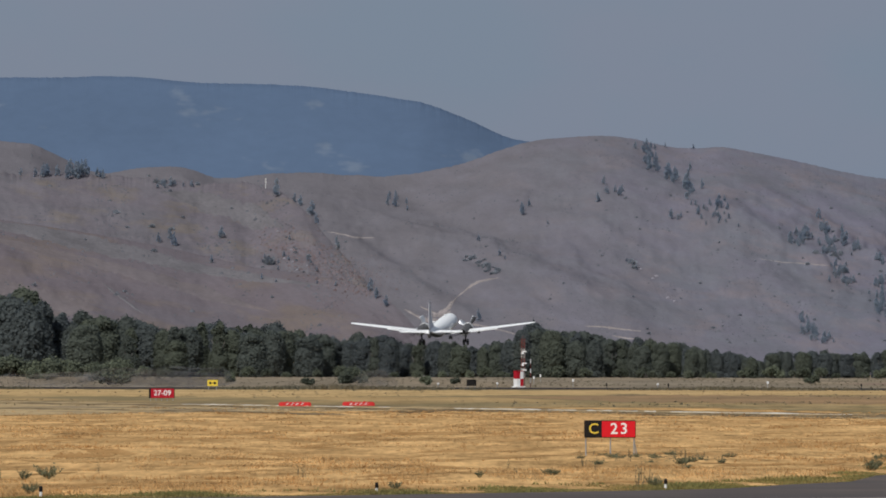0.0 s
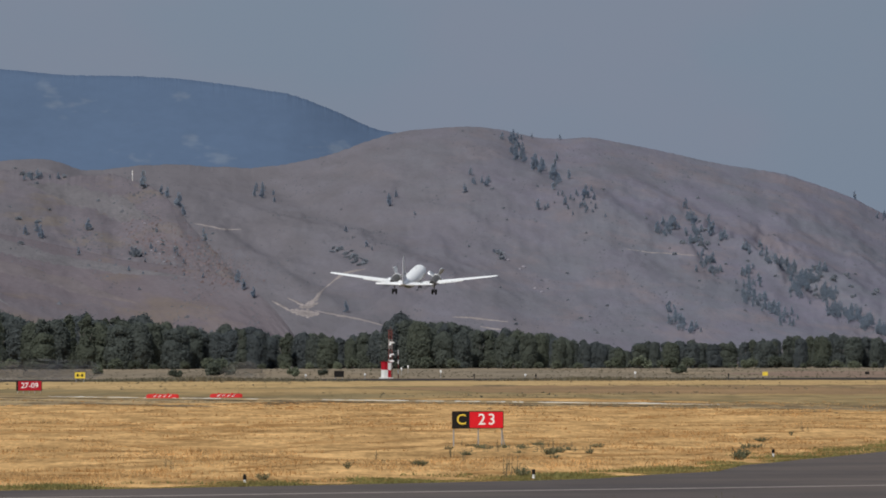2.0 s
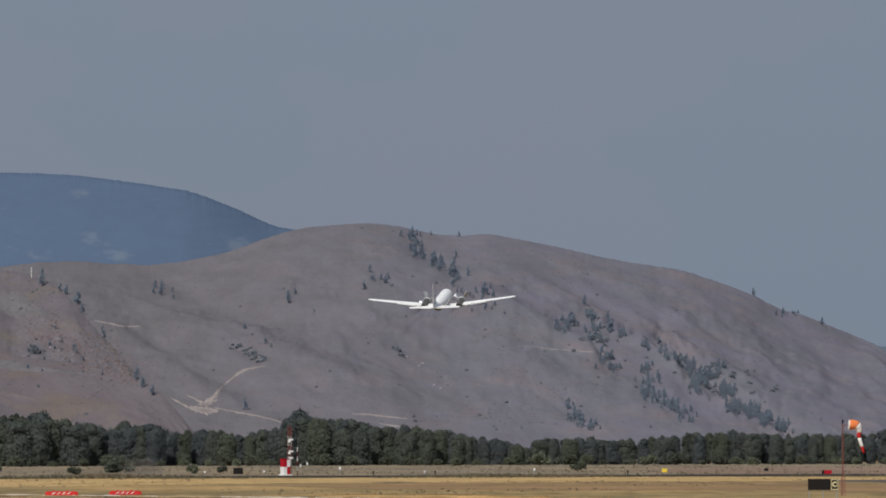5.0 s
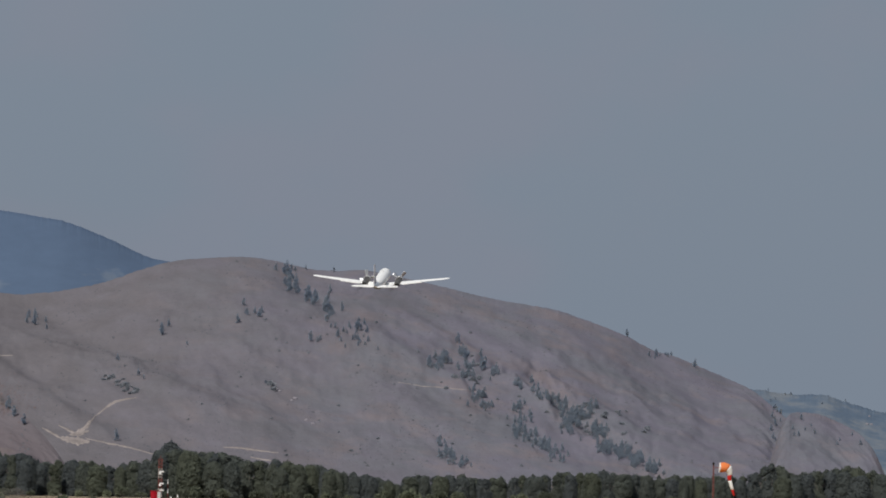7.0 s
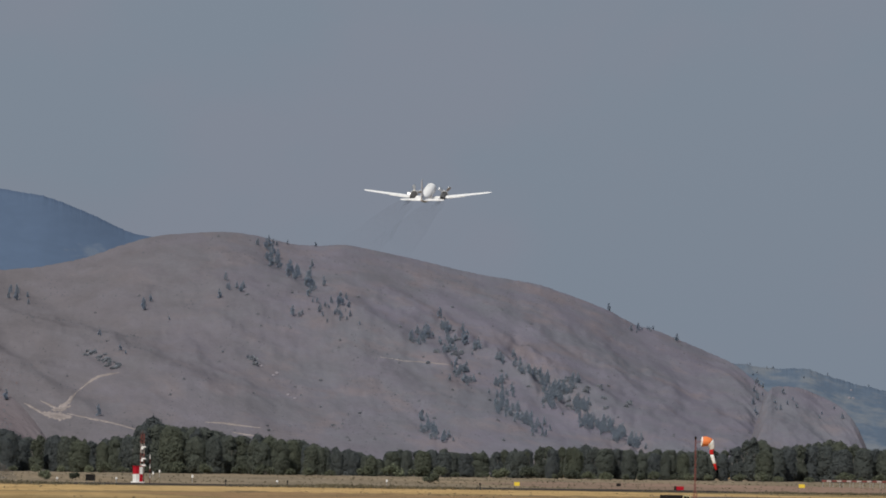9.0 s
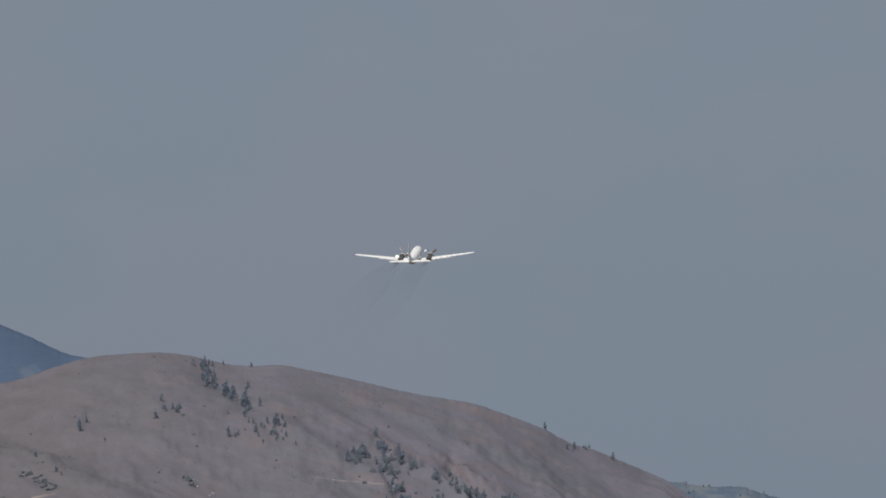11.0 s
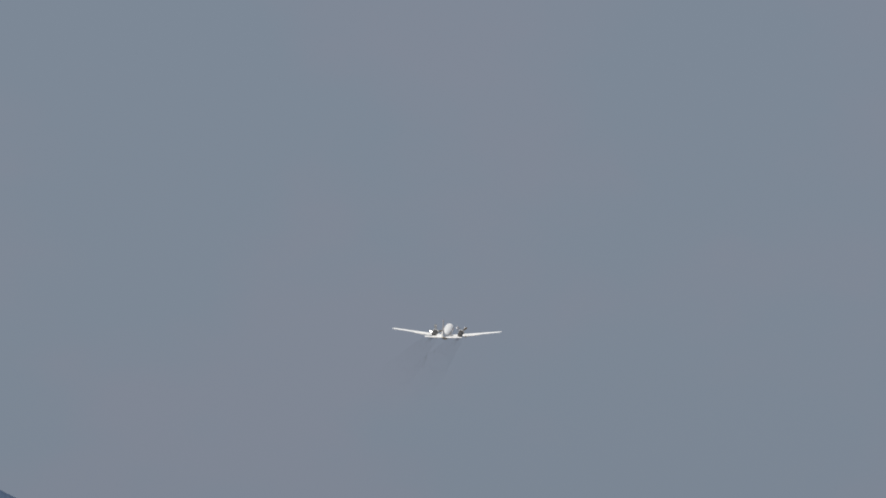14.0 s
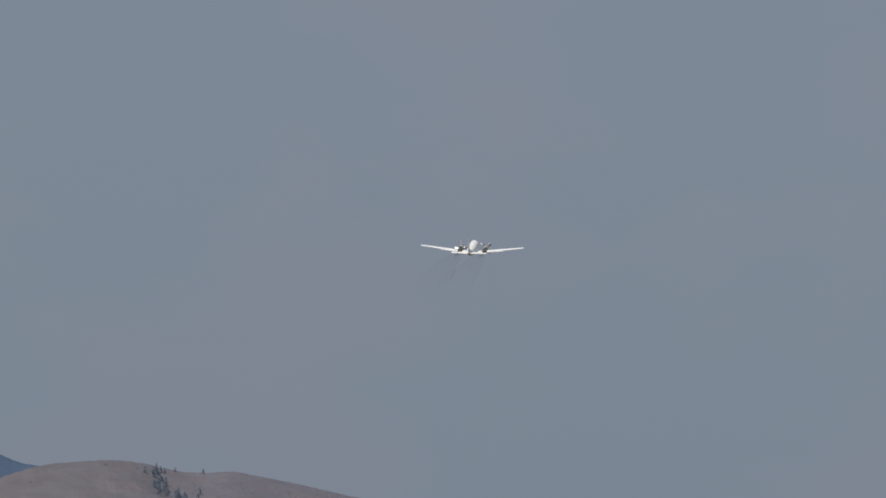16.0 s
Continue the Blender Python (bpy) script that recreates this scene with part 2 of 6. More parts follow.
M = {
    "field": mat("dry_grass_field", (0.565, 0.346, 0.147), 1.0, var=0.95, scale=0.42, fine=3.0, fine_map=(1, 0.07, 1), col2=(0.43, 0.258, 0.108), col2_scale=0.2, lo=0.46, hi=0.62, stretch=(0.8, 0.22, 1), grain=0.72,
                 bump=0.05, bump_scale=1.6, spec=0.0),
    "straw": mat("dry_straw", (0.72, 0.475, 0.22), 0.9, var=0.42, scale=0.35, fine=1.5, island=0.2, col2=(0.47, 0.30, 0.135), col2_scale=0.2, lo=0.46, hi=0.62, stretch=(0.8, 0.22, 1), grain=0.7, spec=0.0, thin=0.55),
    "grey_straw": mat("grey_brown_grass", (0.20, 0.17, 0.115), 0.95, var=0.25, scale=0.03, fine=0.3, island=0.2, col2=(0.19, 0.175, 0.12), col2_scale=0.02, spec=0.0, thin=0.45),
    "mid_field": mat("mixed_dry_grass", (0.39, 0.265, 0.126), 0.95, var=0.34, scale=0.06, fine=0.6, col2=(0.225, 0.175, 0.095), col2_scale=0.035, lo=0.40, hi=0.56, fine_map=(1, 0.03, 1), stretch=(1, 0.2, 1), grain=0.6, spec=0.0),
    "gold": mat("pale_golden_grass", (0.475, 0.325, 0.155), 0.95, var=0.35, scale=0.12, fine=0.9, col2=(0.44, 0.30, 0.14), col2_scale=0.05, fine_map=(1, 0.03, 1), stretch=(1, 0.15, 1), grain=0.6, spec=0.0),
    "brown_grass": mat("brown_dead_grass", (0.41, 0.228, 0.088), 0.95, var=0.4, scale=0.3, fine=2.2, col2=(0.46, 0.275, 0.115), col2_scale=0.3, stretch=(1, 0.15, 1), grain=0.6, spec=0.0),
    "brown_band": mat("brown_grass_by_runway", (0.315, 0.205, 0.112), 0.95, var=0.4, scale=0.2, fine=1.5, col2=(0.235, 0.16, 0.092), col2_scale=0.1, fine_map=(1, 0.03, 1), stretch=(1, 0.15, 1), grain=0.65, spec=0.0),
    "olive_grass": mat("dull_olive_grass", (0.335, 0.240, 0.120), 0.95, var=0.6, scale=0.2, fine=1.5, col2=(0.225, 0.175, 0.092), col2_scale=0.16, fine_map=(1, 0.03, 1), stretch=(1, 0.15, 1), grain=0.6, spec=0.0),
    "dark_weed": mat("dark_brown_weeds", (0.205, 0.152, 0.090), 1.0, var=0.6, scale=0.3, fine=2.2, col2=(0.33, 0.24, 0.125), col2_scale=0.3, lo=0.5, hi=0.6, fine_map=(1, 0.03, 1), stretch=(1, 0.15, 1), grain=0.65, spec=0.0),
    "red_earth": mat("bare_reddish_earth", (0.285, 0.195, 0.150), 0.95, var=0.25, scale=0.06, fine=0.6, col2=(0.225, 0.165, 0.125), col2_scale=0.03, stretch=(1, 0.1, 1), grain=0.6, spec=0.0),
    "far_field": mat("sparse_grey_grass", (0.222, 0.182, 0.132), 0.95, var=0.45, scale=0.06, fine=0.6, fine_map=(1, 0.02, 1), stretch=(1, 0.05, 1), grain=0.6,
                     col2=(0.262, 0.205, 0.140), col2_scale=0.02, spec=0.0),
    "asphalt": mat("worn_asphalt", (0.116, 0.092, 0.078), 0.9, var=0.30, scale=0.3, fine=5, col2=(0.080, 0.066, 0.060), col2_scale=0.14, grain=0.65,
                   stretch=(0.5, 0.5, 1), bump=0.004, bump_scale=60, spec=0.2),
    "old_pave": mat("weathered_pavement", (0.44, 0.315, 0.16), 0.95, var=0.42, scale=0.25, fine=1.6, col2=(0.25, 0.185, 0.105), col2_scale=0.10, lo=0.48, hi=0.60,
                    fine_map=(1, 0.03, 1), stretch=(0.7, 0.14, 1), spec=0.1, grain=0.65),
    "runway": mat("dark_runway", (0.055, 0.048, 0.045), 0.95, var=0.2, scale=0.05, fine=0.6, spec=0.0),
    "line_paint": mat("faded_line_paint", (0.30, 0.245, 0.21), 0.85, var=0.25, scale=0.8, fine=5),
    "kerb_white": mat("white_kerb_paint", (0.74, 0.71, 0.64), 0.8, var=0.2, scale=0.15, fine=1.5),
    # slope colours greyed towards mauve: distance haze is put into them
    "hill": mat("hazed_sage_slope", col=(0.166, 0.157, 0.192), rough=1.0, var=0.20, scale=0.07, fine=0.9, col2=(0.155, 0.157, 0.181), col2_scale=0.03, lo=0.40, hi=0.60,
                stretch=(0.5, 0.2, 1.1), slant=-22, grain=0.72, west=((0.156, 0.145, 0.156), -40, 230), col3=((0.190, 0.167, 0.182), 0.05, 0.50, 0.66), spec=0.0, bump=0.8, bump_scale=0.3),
    "ridge": mat("hazed_olive_brown_slope", col=(0.152, 0.135, 0.149), rough=1.0, var=0.30, scale=0.08, fine=1.1, col2=(0.141, 0.131, 0.142), col2_scale=0.035, stretch=(0.42, 0.2, 1.2), slant=-12, grain=0.72,
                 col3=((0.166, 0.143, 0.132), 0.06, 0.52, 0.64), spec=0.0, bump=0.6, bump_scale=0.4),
    "spur": mat("hazed_warm_grass_slope", col=(0.152, 0.129, 0.139), rough=1.0, var=0.22, scale=0.06, fine=0.9, col2=(0.140, 0.124, 0.135), col2_scale=0.03, stretch=(0.35, 0.2, 1.4), slant=-20, grain=0.7,
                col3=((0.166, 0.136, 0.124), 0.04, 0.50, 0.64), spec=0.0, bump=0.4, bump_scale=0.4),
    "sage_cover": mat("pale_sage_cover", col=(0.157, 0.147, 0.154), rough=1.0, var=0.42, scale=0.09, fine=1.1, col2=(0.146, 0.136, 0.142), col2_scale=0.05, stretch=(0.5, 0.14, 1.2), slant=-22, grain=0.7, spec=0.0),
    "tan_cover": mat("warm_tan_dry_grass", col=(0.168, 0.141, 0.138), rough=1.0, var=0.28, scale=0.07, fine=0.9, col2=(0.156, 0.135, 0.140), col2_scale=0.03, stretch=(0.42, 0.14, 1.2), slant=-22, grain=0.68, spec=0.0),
    # distance haze is put into the forest's base colour as blue
    "blue_far": mat("haze_blue_mountain_forest", (0.093, 0.133, 0.204), 1.0, var=0.12, scale=0.012, fine=0.16, spec=0.0, grain=0.65, stretch=(0.6, 0.3, 1.2),
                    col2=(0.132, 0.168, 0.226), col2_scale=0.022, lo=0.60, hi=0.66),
    # blue-green haze painted into this ridge's colour as well
    "teal_far": mat("hazed_far_ridge_forest", (0.104, 0.140, 0.192), 1.0, var=0.24, scale=0.03, fine=0.2, spec=0.0, grain=0.65,
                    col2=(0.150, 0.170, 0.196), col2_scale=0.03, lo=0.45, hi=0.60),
    "earth": mat("bare_pale_earth", (0.282, 0.246, 0.234), 1.0, var=0.45, scale=0.10, fine=0.6, spec=0.0),
    "rock": mat("pale_rock", (0.222, 0.206, 0.232), 0.9, var=0.2, scale=0.2, fine=1.5),
    # pine and bush colours lifted to pale blue-grey: haze is painted in
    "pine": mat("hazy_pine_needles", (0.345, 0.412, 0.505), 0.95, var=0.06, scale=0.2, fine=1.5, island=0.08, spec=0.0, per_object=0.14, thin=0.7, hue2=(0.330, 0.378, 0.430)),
    "bush": mat("hazed_juniper", (0.300, 0.322, 0.355), 0.95, var=0.10, scale=0.2, fine=1.5, island=0.15, spec=0.0, per_object=0.15, thin=0.6),
    "scree": mat("red_brown_scree", (0.152, 0.116, 0.116), 1.0, var=0.2, scale=0.2, fine=1.5, island=0.40, spec=0.0),
    "scrub": mat("grey_sage", (0.112, 0.114, 0.128), 1.0, var=0.2, scale=0.05, fine=0.5, island=0.25, spec=0.0),
    "bark": mat("grey_bark", (0.22, 0.20, 0.185), 0.95, var=0.25, scale=0.8, fine=6),
    # leaf colour raised and blued to hold the haze over the belt
    "leaf": mat("hazed_cottonwood_leaves", (0.146, 0.165, 0.174), 0.9, var=0.10, scale=0.12, fine=0.8, island=0.06, spec=0.0, per_object=0.08, thin=0.55, hue2=(0.142, 0.158, 0.120)),
    "leaf_shrub": mat("shrub_leaves", (0.130, 0.145, 0.112), 0.85, var=0.15, scale=0.3, fine=1.5, island=0.2, spec=0.0, per_object=0.15, thin=0.5, hue2=(0.190, 0.208, 0.142)),
    "weed": mat("green_weed_leaves", (0.145, 0.145, 0.082), 0.8, var=0.15, scale=1.5, fine=9, island=0.35, spec=0.15, per_object=0.2),
    "verge": mat("verge_grass", (0.235, 0.222, 0.085), 0.9, var=0.3, scale=0.25, fine=2, island=0.35, spec=0.0, thin=0.4, col2=(0.38, 0.285, 0.12), col2_scale=0.3, lo=0.46, hi=0.62),
    "white_paint": mat("white_aircraft_paint", (0.94, 0.935, 0.915), 0.35, var=0.03, scale=0.8, fine=5),
    # fin and rudder, taken as white: their shade is painted in as grey
    "fin_shade_paint": mat("shade_grey_fin_paint", (0.54, 0.54, 0.57), 0.6, var=0.05, scale=0.8, fine=5),
    # greenish belly paint, darkened to carry the shade under the cabin
    "belly": mat("shade_darkened_belly_paint", (0.13, 0.14, 0.105), 0.5, var=0.15, scale=0.8, fine=5),
    "nacelle_dark": mat("sooty_nacelle_metal", (0.16, 0.155, 0.15), 0.45, metal=0.5, var=0.2, scale=1.5, fine=7),
    "nacelle_skin": mat("stained_grey_cowl_paint", (0.085, 0.080, 0.075), 0.55, metal=0.1, var=0.15, scale=1.2, fine=6),
    "cowl": mat("silvery_cowl_metal", (0.52, 0.52, 0.52), 0.45, metal=0.4, var=0.15, scale=1.5, fine=7),
    "dark_metal": mat("dark_metal", (0.04, 0.04, 0.042), 0.5, metal=0.4, var=0.15, scale=3, fine=15),
    "blade": mat("worn_metal_propeller_blade", (0.50, 0.51, 0.53), 0.42, metal=0.9, var=0.06, scale=2, fine=9),
    "rubber": mat("tyre_rubber", (0.018, 0.018, 0.019), 0.8, var=0.15, scale=4, fine=20),
    "steel": mat("galvanised_steel", (0.42, 0.42, 0.41), 0.5, metal=0.6, var=0.12, scale=3, fine=20),
    "red": mat("red_sign_face", (0.62, 0.012, 0.020), 0.6, spec=0.15, var=0.06, scale=2, fine=14),
    "deep_red": mat("deep_red_sign_face", (0.40, 0.010, 0.022), 0.6, spec=0.15, var=0.06, scale=2, fine=14),
    "black": mat("black_sign_face", (0.014, 0.012, 0.011), 0.6, spec=0.15, var=0.1, scale=2, fine=14),
    "yellow": mat("yellow_sign_face", (0.78, 0.56, 0.05), 0.5, var=0.05, scale=2, fine=14),
    "pale_yellow": mat("pale_yellow_marking", (0.84, 0.74, 0.42), 0.5, var=0.05, scale=2, fine=14),
    "white": mat("white_marking", (0.80, 0.79, 0.77), 0.5, var=0.05, scale=2, fine=14),
    "red_mast": mat("red_mast_paint", (0.20, 0.055, 0.045), 0.6, var=0.12, scale=1, fine=7),
    "pale_mast": mat("dull_white_mast_paint", (0.42, 0.36, 0.33), 0.7, var=0.15, scale=1, fine=7),
    "orange": mat("orange_fabric", (0.74, 0.20, 0.055), 0.8, var=0.1, scale=2, fine=12),
    "red_barrier": mat("red_barrier_plastic", (0.50, 0.022, 0.020), 0.6, spec=0.15, var=0.1, scale=1.5, fine=9),
    "blue_glass": mat("blue_lens", (0.02, 0.04, 0.30), 0.2, var=0.03),
}


def smoke_mat(name, density, y0, y1):
    """Thin dark exhaust: mostly clear, broken by noise, thinning out behind."""
    m = bpy.data.materials.new(name)
    m.use_nodes = True
    nd, lk = m.node_tree.nodes, m.node_tree.links
    nd.clear()
    out, mx = nd.new("ShaderNodeOutputMaterial"), nd.new("ShaderNodeMixShader")
    tr, df = nd.new("ShaderNodeBsdfTransparent"), nd.new("ShaderNodeBsdfDiffuse")
    df.inputs["Color"].default_value = (0.05, 0.048, 0.048, 1)
    co, no, rp = nd.new("ShaderNodeTexCoord"), nd.new("ShaderNodeTexNoise"), nd.new("ShaderNodeMapRange")
    sp, fade, mul = nd.new("ShaderNodeSeparateXYZ"), nd.new("ShaderNodeMapRange"), nd.new("ShaderNodeMath")
    no.inputs["Scale"].default_value, no.inputs["Detail"].default_value = 0.25, 3.0
    lk.new(co.outputs["Object"], no.inputs["Vector"])
    lk.new(co.outputs["Object"], sp.inputs[0])
    rp.inputs["From Min"].default_value, rp.inputs["From Max"].default_value = 0.25, 0.75
    rp.inputs["To Min"].default_value, rp.inputs["To Max"].default_value = 0.3, 1.0
    lk.new(no.outputs["Fac"], rp.inputs["Value"])
    fade.interpolation_type = "SMOOTHSTEP"
    fade.inputs["From Min"].default_value, fade.inputs["From Max"].default_value = y1, y0
    fade.inputs["To Min"].default_value, fade.inputs["To Max"].default_value = 0.0, density
    lk.new(sp.outputs["Y"], fade.inputs["Value"])
    mul.operation = "MULTIPLY"
    lk.new(rp.outputs[0], mul.inputs[0])
    lk.new(fade.outputs[0], mul.inputs[1])
    lk.new(mul.outputs[0], mx.inputs["Fac"])
    lk.new(tr.outputs[0], mx.inputs[1])
    lk.new(df.outputs[0], mx.inputs[2])
    lk.new(mx.outputs[0], out.inputs["Surface"])
    return m


# ------------------------------------------------------------------ mesh helpers
def mesh_object(name, bm, material, smooth=False):
    me = bpy.data.meshes.new(name)
    bm.normal_update()
    bm.to_mesh(me)
    bm.free()
    me.materials.append(material)
    if smooth:
        me.polygons.foreach_set("use_smooth", [True] * len(me.polygons))
    return new(name, me)


def part(name, bm, material, parent, label="", smooth=False):
    ob = mesh_object(name, bm, material, smooth)
    ob.parent = parent
    return tagged(ob, label)


def array_mesh(name, verts, faces, material, smooth=False):
    """A mesh from computed arrays of corners and equal-sided faces."""
    me = bpy.data.meshes.new(name)
    verts, faces = np.asarray(verts, dtype=np.float32), np.asarray(faces, dtype=np.int32)
    n, k = faces.shape
    me.vertices.add(len(verts))
    me.vertices.foreach_set("co", verts.ravel())
    me.loops.add(n * k)
    me.loops.foreach_set("vertex_index", faces.ravel())
    me.polygons.add(n)
    me.polygons.foreach_set("loop_start", np.arange(0, n * k, k, dtype=np.int32))
    me.update(calc_edges=True)
    me.validate()
    if smooth:
        me.polygons.foreach_set("use_smooth", [True] * len(me.polygons))
    me.materials.append(material)
    return new(name, me)


def box(bm, cx, cy, cz, sx, sy, sz, m=Matrix.Identity(4), bevel=0.0):
    r = bmesh.ops.create_cube(bm, size=1, matrix=m @ Matrix.Translation((cx, cy, cz)) @ Matrix.Diagonal((sx, sy, sz, 1)))
    if bevel:
        edges = list({e for v in r["verts"] for e in v.link_edges})
        bmesh.ops.bevel(bm, geom=edges, offset=bevel, segments=2, affect="EDGES")


def rod(bm, p, q, r1, r2=None, seg=8):
    p, q = Vector(p), Vector(q)
    d = q - p
    m = Matrix.Translation((p + q) / 2) @ d.to_track_quat("Z", "Y").to_matrix().to_4x4()
    bmesh.ops.create_cone(bm, cap_ends=True, segments=seg, radius1=r1, radius2=r1 if r2 is None else r2, depth=d.length, matrix=m)


def loft(bm, rings, cap=True):
    """Joins rings of equal count into a skin."""
    vs = [[bm.verts.new(p) for p in ring] for ring in rings]
    n = len(vs[0])
    for a, b in zip(vs, vs[1:]):
        for i in range(n):
            bm.faces.new((a[i], a[(i + 1) % n], b[(i + 1) % n], b[i]))
    if cap:
        bm.faces.new(list(reversed(vs[0])))
        bm.faces.new(vs[-1])
    bmesh.ops.recalc_face_normals(bm, faces=bm.faces)


def thing(name, m=None):
    ob = new(name)
    if m is not None:
        ob.matrix_basis = m
    return ob


def far(a, e, d):
    """The place at bearing a and depression e (in STEP units) on the plane d metres ahead."""
    return Vector((a / STEP * d, d, EYE_Z - e / STEP * d))


def on_ground(a, e):
    d = EYE_Z * STEP / e
    return Vector((a / STEP * d, d, 0))


def lerp_curve(pts, x):
    xs, ys = zip(*pts)
    return np.interp(x, xs, ys)


def smooth_curve(pts, x):
    """Piecewise curve with rounded joints."""
    x = np.asarray(x, dtype=float)
    return sum(w * lerp_curve(pts, x + k) for k, w in ((-14, .15), (-7, .22), (0, .26), (7, .22), (14, .15)))


def noise_grid(u, v, octaves=4, ridged=False, seed=0.0):
    out = np.zeros(u.shape)
    flat_u, flat_v, flat = u.ravel(), v.ravel(), out.ravel()
    for i in range(len(flat)):
        s, amp, freq = 0.0, 1.0, 1.0
        for _ in range(octaves):
            n = noise.noise((flat_u[i] * freq + seed, flat_v[i] * freq - seed, seed))
            s += amp * ((0.5 - abs(n)) if ridged else n)
            amp, freq = amp * 0.5, freq * 2.1
        flat[i] = s
    return flat.reshape(u.shape)


# ------------------------------------------------------------------ ground
TAXI_EDGE = [(-60, 152), (-30, 178), (-9.9, 196.0), (-6.0, 198.0), (-2.9, 201.0), (0.3, 204.0), (3.6, 207.5), (6.8, 211.0), (8.5, 213.5), (9.9, 218.0), (10.9, 221.5), (13.1, 227.0),
             (14.7, 240.0), (16.0, 245.0), (17.6, 253.0), (19.0, 258.5), (20.6, 266.0), (22.3, 274.0), (24.7, 284.0), (30, 305)]
STRIP_NEAR = [(-70, 440), (-40, 500), (-29, 535), (-16, 575), (0, 592), (18, 545), (32, 505), (48, 462), (75, 400)]
STRIP_FAR = [(90, 420), (60, 482), (33, 552), (0, 640), (-26, 690), (-42, 735), (-80, 800)]


def edge_y(pts, x):
    return lerp_curve(pts, x)


def swell(x, y):
    """Gentle unevenness of the near field, none on the pavements."""
    w = min(1.0, max(0.0, (y - edge_y(TAXI_EDGE, x)) / 12.0)) * min(1.0, max(0.0, (edge_y(STRIP_NEAR, x) - y) / 25.0))
    if w <= 0:
        return 0.0
    return w * (0.17 * noise.noise((x * .06, y * .05, 1)) + 0.08 * noise.noise((x * .2, y * .16, 2)))


def build_ground():
    xs = np.concatenate([[-6000, -2000, -600, -200], np.arange(-90, 110, 1.6), [200, 600, 2000, 6000]])
    ys = np.concatenate([[-6000, -1000, 0, 120, 180], np.arange(190, 640, 1.6), [700, 900, 1200, 2000, 3000, 6000]])
    verts = [(x, y, swell(x, y)) for x in xs for y in ys]
    n = len(ys)
    i, j = np.meshgrid(np.arange(len(xs) - 1), np.arange(n - 1), indexing="ij")
    v = (i * n + j).ravel()
    g = array_mesh("ground", verts, np.stack([v, v + n, v + n + 1, v + 1], -1), M["field"], True)
    tagged(g, "flat airfield ground covered with dry golden grass", "ground", kind="structure")
    for name, y0, y1, z, m, lab in (("ground_by_runway", 640, 1180, .012, "mid_field", "dry tan and brown grass before the runway"),
                                    ("ground_beyond_runway", 1200, 2900, .02, "far_field", "sparse grey-brown dry grass beyond the runway")):
        bm = bmesh.new()
        bm.faces.new([bm.verts.new((x, y, z)) for x, y in ((-.6 * y0, y0), (.6 * y0, y0), (.6 * y1, y1), (-.6 * y1, y1))])
        tagged(mesh_object(name, bm, M[m]), lab, "ground", kind="structure")


def slab(name, pts, z, material, label, category):
    bm = bmesh.new()
    lo = [bm.verts.new((x, y, -0.05)) for x, y in pts]
    hi = [bm.verts.new((x, y, z)) for x, y in pts]
    bm.faces.new(hi)
    for i in range(len(pts)):
        j = (i + 1) % len(pts)
        bm.faces.new((lo[i], lo[j], hi[j], hi[i]))
    bmesh.ops.recalc_face_normals(bm, faces=bm.faces)
    return tagged(mesh_object(name, bm, material), label, category, kind="structure")


